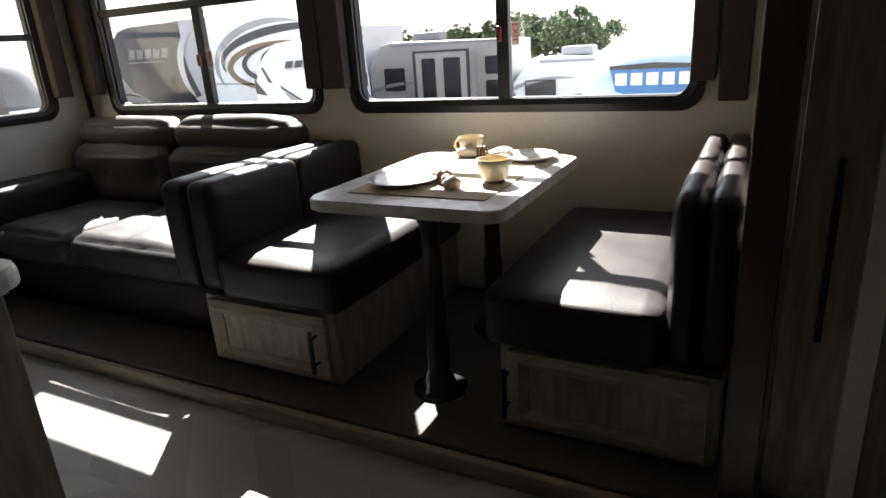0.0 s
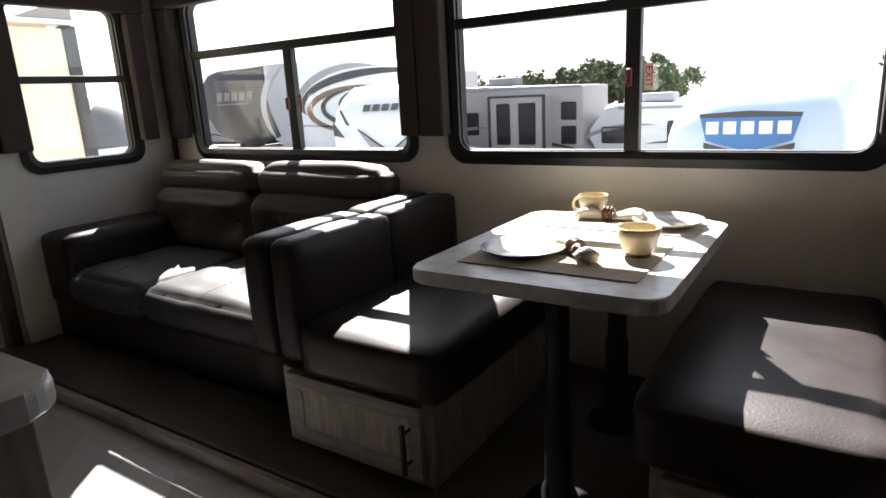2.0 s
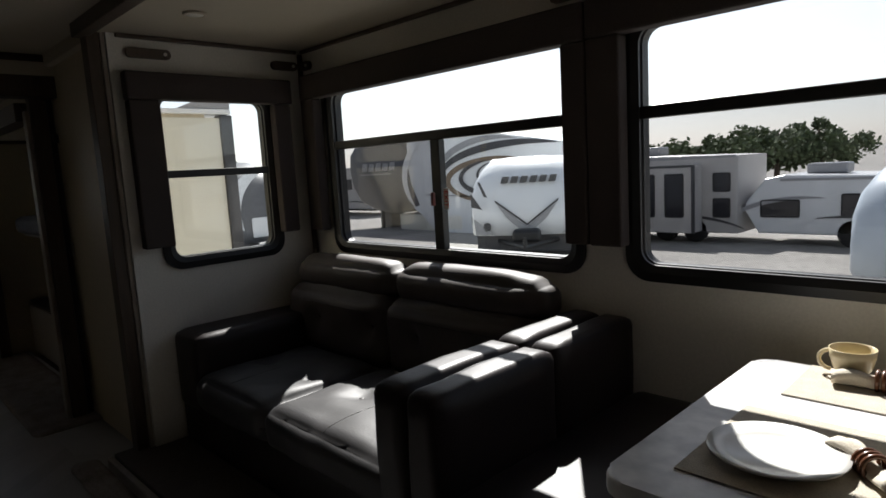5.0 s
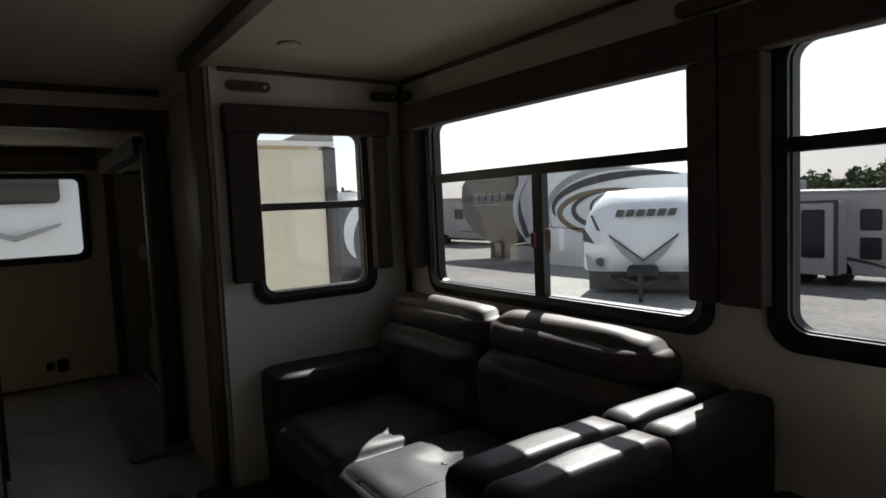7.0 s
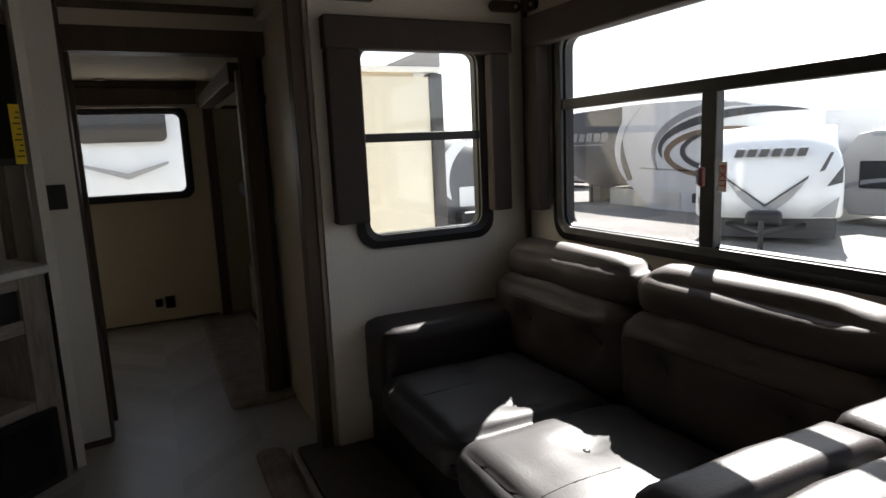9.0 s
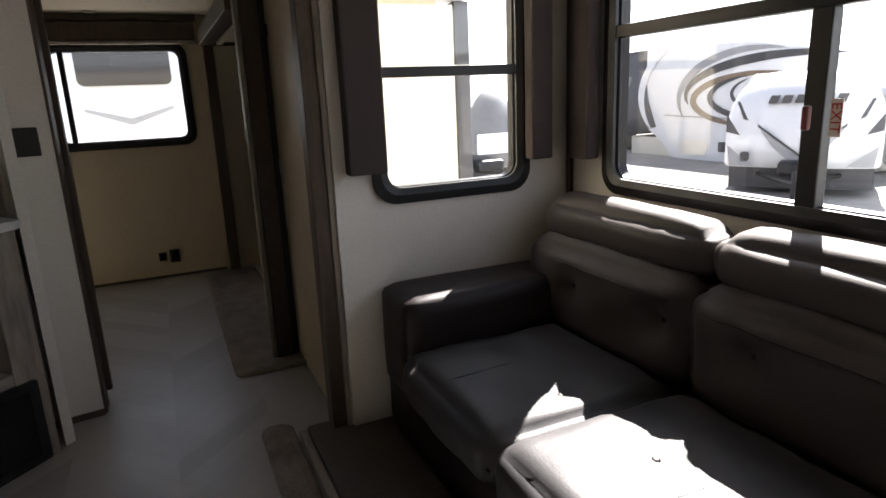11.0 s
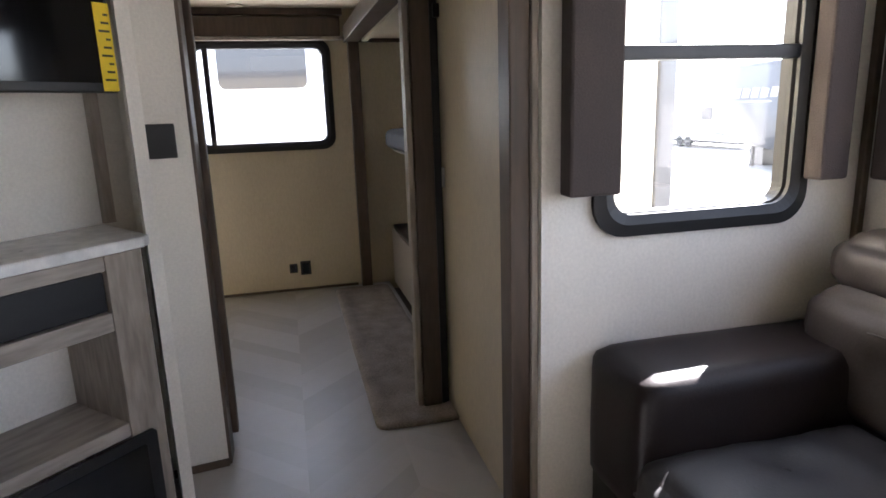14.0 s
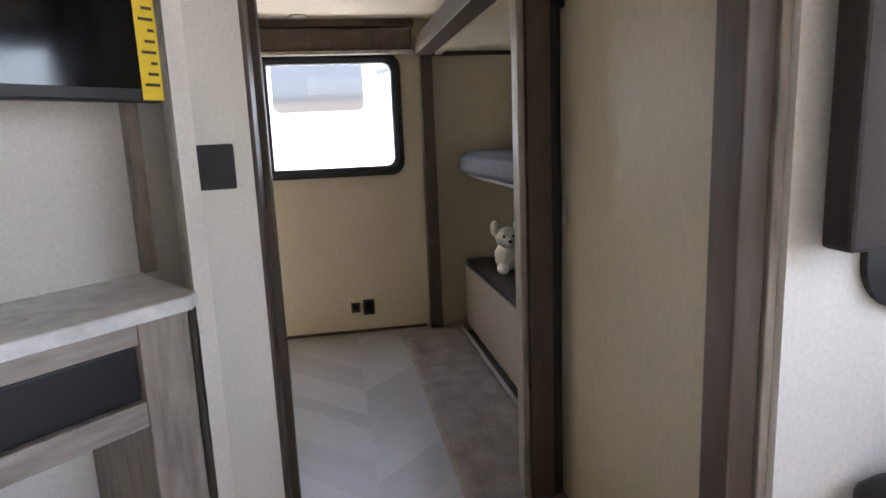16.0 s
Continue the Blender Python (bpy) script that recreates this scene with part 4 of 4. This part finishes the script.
slab("hitch_box", (-16.2, -15.8, Y5 + 0.9, Y5 + 1.5, -0.7, 0.3), STRIPE_DARK, fw)
for x in (-9.4, -8.5):
    wheel(fw, x, Y5 + 0.1, g5 + 0.36, 0.36)
for x in (-11.1, -10.7, -10.3):
    decal("vent", rounded(x, x + 0.3, -0.35, -0.1, 0.03), Y5 - 0.006, STRIPE_DARK, fw)

fw.matrix_basis = Matrix.Translation((0.8, 2.0, 1.35)) @ Matrix.Scale(1.346, 4) @ Matrix.Translation((-0.8, -2.0, -1.35))


def nose_trailer(name, x0, x1, yf, zb, zt, mat, label, depth=7.0, lean=0.55):
    """A travel trailer seen from its front: curved cap, dark base, tongue."""
    root = tagged(empty(name), label, "trailer", "lot trailers")
    g = lot_height(yf)
    h = zt - zb
    prof = [(yf, zb), (yf - 0.02, zb + 0.25 * h), (yf + 0.08 * lean, zb + 0.5 * h), (yf + 0.30 * lean, zb + 0.72 * h), (yf + 0.75 * lean, zb + 0.90 * h), (yf + 1.5 * lean, zt), (yf + depth, zt), (yf + depth, zb)]
    bm = bmesh.new()
    prism(bm, prof, "x", x0, x1)
    bmesh.ops.bevel(bm, geom=[e for e in bm.edges if abs(e.verts[0].co.x - e.verts[1].co.x) < 1e-6], offset=0.10, segments=4, affect="EDGES", profile=0.5)
    for k in range(1, 12):
        bmesh.ops.bisect_plane(bm, geom=bm.verts[:] + bm.edges[:] + bm.faces[:], plane_co=(x0 + (x1 - x0) * k / 12, 0, 0), plane_no=(1, 0, 0))
    mid, half = (x0 + x1) / 2, (x1 - x0) / 2
    for v in bm.verts:
        u, w = (v.co.x - mid) / half, max(0.0, (v.co.z - zb) / h - 0.45) / 0.55
        if v.co.y < yf + 2.0:
            v.co.x = mid + (v.co.x - mid) * (1 - 0.24 * w * w)
            v.co.y += 0.30 * abs(u) ** 3.5
            v.co.z -= 0.14 * abs(u) ** 4 * w
    mesh("body", bm, mat, root, True)
    slab("chassis", (x0 + 0.1, x1 - 0.1, yf + 0.45, yf + depth, g + 0.22, zb - 0.002), BLACK, root)
    slab("skirt", (x0 + 0.12, x1 - 0.12, yf + 0.32, yf + 0.44, g + 0.12, zb - 0.003), STRIPE_DARK, root)
    xm = (x0 + x1) / 2
    bm = bmesh.new()
    for s in (-1, 1):
        tube(bm, [(xm + s * 0.75, yf + 0.3, g + 0.42), (xm, yf - 1.2, g + 0.42)], 0.05)
    tube(bm, [(xm, yf - 1.15, g), (xm, yf - 1.15, g + 0.66)], 0.05)
    mesh("tongue", bm, BLACK, root)
    slab("gas_bottle_cover", (xm - 0.35, xm + 0.35, yf - 0.55, yf - 0.1, g + 0.46, g + 0.78), BLACK, root, 0.10, 4)
    for yy in (yf + 3.2, yf + 4.1):
        wheel(root, x0 + 0.1, yy, g + 0.34, 0.34, "x")
        wheel(root, x1 - 0.1, yy, g + 0.34, 0.34, "x")
    return root


bu = nose_trailer("travel_trailer", -10.35, -7.45, 14.2, -0.46, 1.52, GELCOAT, "white travel trailer with rounded nose and grey decals", depth=5.0, lean=0.8)
for s in (-1, 1):
    xm = -8.9
    decal("chevron", [(xm, -0.22), (xm + s * 0.75, 0.34), (xm + s * 0.50, -0.02), (xm + s * 0.12, -0.36), (xm, -0.36)], 14.17, STRIPE_GREY, bu)
    decal("chevron_line", [(xm, -0.16), (xm + s * 0.80, 0.46), (xm + s * 0.78, 0.38), (xm, -0.21)], 14.165, STRIPE_DARK, bu)
    decal("corner_flash", [(xm + s * 1.40, 0.30), (xm + s * 1.12, 0.22), (xm + s * 1.40, 0.66)], 14.165, STRIPE_DARK, bu)
for s in (-1, 1):
    decal("lower_flash", [(-8.9 + s * 0.85, -0.42), (-8.9 + s * 1.30, -0.42), (-8.9 + s * 1.36, 0.02)], 14.165, STRIPE_GREY, bu)
    decal("upper_slash", [(-8.9 + s * 0.98, 0.52), (-8.9 + s * 1.08, 0.56), (-8.9 + s * 1.22, 0.92), (-8.9 + s * 1.16, 0.92)], 14.20, STRIPE_DARK, bu)
decal("badge", rounded(-10.0, -9.82, -0.33, -0.12, 0.06), 14.165, STRIPE_DARK, bu)
for k in range(6):
    x = -9.55 + k * 0.24
    plate("name_bar", [(x, 0.86), (x + 0.17, 0.86), (x + 0.23, 1.03), (x + 0.06, 1.03)], "y", 14.30, 14.42, STRIPE_DARK, bu)
bu.matrix_basis = Matrix.Translation((-8.46, 14.2, 0)) @ Matrix.Rotation(radians(34), 4, "Z") @ Matrix.Translation((8.9, -14.2, 0))
sa = nose_trailer("travel_trailer", -1.13, 1.42, 12.0, -0.55, 1.22, PALE_BLUE, "pale blue-white travel trailer with a blue badge", lean=0.9)
bx, bz, by = 0.15, 0.33, 11.97
decal("badge", [(bx - 0.71, bz + 0.36), (bx, bz + 0.40), (bx + 0.71, bz + 0.36), (bx + 0.60, bz - 0.05), (bx, bz - 0.22), (bx - 0.60, bz - 0.05)], by, BADGE_BLUE, sa)
decal("badge_top", [(bx - 0.71, bz + 0.36), (bx, bz + 0.40), (bx + 0.71, bz + 0.36), (bx + 0.69, bz + 0.30), (bx - 0.69, bz + 0.30)], by - 0.013, STRIPE_DARK, sa)
for k in range(5):
    x = bx - 0.60 + k * 0.248
    decal("name_bar", [(x, bz + 0.05), (x + 0.18, bz + 0.05), (x + 0.18, bz + 0.24), (x, bz + 0.24)], by - 0.013, GELCOAT, sa)
for s in (-1, 1):
    decal("badge_edge", [(bx, bz - 0.26), (bx + s * 0.63, bz - 0.08), (bx + s * 0.63, bz - 0.17), (bx, bz - 0.38)], by, STRIPE_DARK, sa)
slab("marker_lamp", (-0.85, -0.77, 13.3, 13.4, 1.22, 1.26), STRIPE_DARK, sa)


def side_trailer(x0, x1, yf, zb, zt, mat, windows, label, slide=None):
    """A trailer seen side-on, with an optional slide-out."""
    root = tagged(empty("travel_trailer"), label, "trailer", "lot trailers")
    g = lot_height(yf)
    bm = bmesh.new()
    prism(bm, [(x0 + 0.35, zb), (x1, zb), (x1, zt - 0.12), (x1 - 0.4, zt - 0.10), (x0 + 1.0, zt), (x0 + 0.5, zt - 0.1), (x0, zt - 0.75), (x0, zb + 0.6)], "y", yf, yf + 2.4)
    bmesh.ops.bevel(bm, geom=[e for e in bm.edges if abs(e.verts[0].co.y - e.verts[1].co.y) < 1e-6], offset=0.05, segments=2, affect="EDGES", profile=0.5)
    mesh("body", bm, mat, root)
    slab("chassis", (x0 + 0.5, x1 - 0.1, yf + 0.3, yf + 2.1, g + 0.3, zb - 0.002), BLACK, root)
    slab("air_conditioner", (x0 + 1.3, x0 + 2.3, yf + 0.9, yf + 1.6, zt - 0.02, zt + 0.26), STRIPE_GREY, root, 0.06, 3)
    slab("roof_edge", (x0 + 0.9, x1 - 0.05, yf - 0.03, yf + 0.02, zt - 0.17, zt - 0.10), STRIPE_GREY, root)
    for a, b, c, e in windows:
        pane_on(root, a, b, c, e, yf)
    if slide:
        a, b, c, e = slide
        slab("slide_out", (a, b, yf - 0.7, yf - 0.001, c, e), mat, root, 0.03)
        for nm, q in (("slide_trim", (a - 0.06, a + 0.03, yf - 0.72, yf - 0.66, c, e + 0.04)), ("slide_trim", (b - 0.03, b + 0.06, yf - 0.72, yf - 0.66, c, e + 0.04)), ("slide_trim", (a + 0.031, b - 0.031, yf - 0.72, yf - 0.66, e - 0.03, e + 0.04))):
            slab(nm, q, STRIPE_DARK, root)
        m = (a + b) / 2
        pane_on(root, a + 0.25, m - 0.2, c + 0.45, e - 0.2, yf - 0.7)
        pane_on(root, m + 0.1, b - 0.25, c + 0.45, e - 0.2, yf - 0.7)
    decal("stripe", swoosh((x0 + 1.6, zb - 0.2), 2.4, 1.2, 80, 165, 0.12), yf - 0.004, STRIPE_GREY, root)
    decal("stripe", swoosh((x1 - 1.8, zb - 0.5), 2.6, 1.0, 40, 110, 0.08), yf - 0.017, STRIPE_DARK, root)
    for k in range(2):
        wheel(root, (x0 + x1) / 2 + 0.4 + k * 0.9, yf + 0.1, g + 0.36, 0.36)
    return root


side_trailer(-10.5, -5.45, 20.0, -1.0, 1.34, SIDING, [(-9.9, -9.1, -0.25, 0.5), (-6.15, -5.65, 0.2, 0.75), (-6.15, -5.65, -0.55, 0.02)], "grey travel trailer with slide-out and dark windows", (-8.3, -6.45, -0.95, 0.98))
side_trailer(-5.35, -0.9, 20.3, -1.0, 0.62, GELCOAT, [(-4.95, -3.95, -0.55, -0.05), (-3.0, -2.3, -0.5, 0.1)], "white low travel trailer behind the others")
side_trailer(-42.0, -31.0, 27.0, -1.1, 1.75, SIDING, [(-34, -33, 0.2, 0.9)], "far grey trailer on the lot")

# trailers beyond the end windows, facing along x
TURN90 = Matrix.Rotation(radians(90), 4, "Z")
rt = nose_trailer("travel_trailer", 0.6, 3.4, 8.6, -0.30, 2.55, GELCOAT, "white travel trailer with dark windscreen panel", lean=0.35)
plate("windscreen", rounded(1.45, 2.50, 1.60, 2.18, 0.08), "y", 8.60, 8.80, DARKGLASS, rt)
for s in (-1, 1):
    decal("chevron", [(1.98, 1.20), (1.98 + s * 0.5, 1.34), (1.98 + s * 0.5, 1.30), (1.98, 1.12)], 8.575, STRIPE_GREY, rt)
for z in (2.0, 2.12):
    decal("flash", [(2.66, z), (2.84, z + 0.03), (2.84, z + 0.09), (2.66, z + 0.06)], 8.60, STRIPE_DARK, rt)
rt.matrix_world = TURN90
st = nose_trailer("travel_trailer", 8.3, 10.7, 13.5, -0.7, 1.8, NOSE, "charcoal-nosed trailer beyond the end window", lean=0.8)
decal("cap_flash", swoosh((9.9, 0.6), 0.95, 0.95, 95, 215, 0.30), 13.465, GELCOAT, st)
decal("hatch", rounded(9.35, 10.3, -0.15, 0.35, 0.05), 13.465, GELCOAT, st)
st.matrix_world = TURN90
s2 = nose_trailer("travel_trailer", 4.9, 7.3, 12.8, -0.7, 1.65, GELCOAT, "white trailer beyond the end window", lean=0.8)
decal("cap_flash", swoosh((5.9, 0.5), 0.9, 0.9, 100, 200, 0.2), 12.765, STRIPE_DARK, s2)
s2.matrix_world = TURN90


# trees
def tree(x, y, h, spread, seed):
    rnd = random.Random(seed)
    root = tagged(empty("tree", x, y, lot_height(y)), "broad leafy tree behind the trailers", "tree", "lot trees")
    bm = bmesh.new()
    tube(bm, [(0, 0, 0), (0.1, 0, h * 0.25), (0.05, 0.1, h * 0.5), (0.1, 0.0, h * 0.8)], [0.22, 0.17, 0.12, 0.05], 8)
    for k in range(7):
        a = rnd.uniform(0, 6.28)
        z = h * rnd.uniform(0.3, 0.6)
        tube(bm, [(0.05, 0, z), (math.cos(a) * spread * 0.35, math.sin(a) * spread * 0.35, z + h * 0.12), (math.cos(a) * spread * 0.7, math.sin(a) * spread * 0.7, z + h * 0.2)], [0.09, 0.06, 0.02], 6)
    mesh("trunk", bm, BARK, root)
    bm = bmesh.new()
    clumps = []
    for k in range(26):
        a, q = rnd.uniform(0, 6.28), rnd.uniform(0.1, 1.0) ** 0.6
        clumps.append((Vector((math.cos(a) * spread * q, math.sin(a) * spread * q, h * rnd.uniform(0.45, 1.0 - 0.3 * q))), rnd.uniform(0.5, 0.95) * spread * 0.36))
    for c, r in clumps:
        for j in range(120):
            v = Vector((rnd.gauss(0, 1), rnd.gauss(0, 1), rnd.gauss(0, 0.8))).normalized() * r * rnd.uniform(0.55, 1.05)
            p = c + v
            u = Vector((rnd.gauss(0, 1), rnd.gauss(0, 1), rnd.gauss(0, 1))).normalized()
            w = u.orthogonal().normalized()
            s = rnd.uniform(0.10, 0.22)
            bm.faces.new([bm.verts.new(p + u * s), bm.verts.new(p + w * s * 0.6), bm.verts.new(p - u * s), bm.verts.new(p - w * s * 0.6)])
    me = bpy.data.meshes.new("crown")
    bm.to_mesh(me)
    bm.free()
    me.materials.append(LEAF)
    cr = new("crown", me)
    cr.parent = root
    tagged(cr, kind="stuff")


for i, (x, y, h, s) in enumerate(((-15.8, 42, 4.0, 2.6), (-13.4, 43, 4.5, 2.9), (-11.2, 42, 4.7, 2.8), (-9.3, 43, 4.8, 2.4), (-24, 48, 4.2, 3.0), (-34, 50, 4.0, 3.4), (-44, 40, 4.2, 3.2), (6, 44, 4.5, 3.0), (-26, 14, 3.2, 2.0))):
    tree(x, y, h, s, 100 + i)
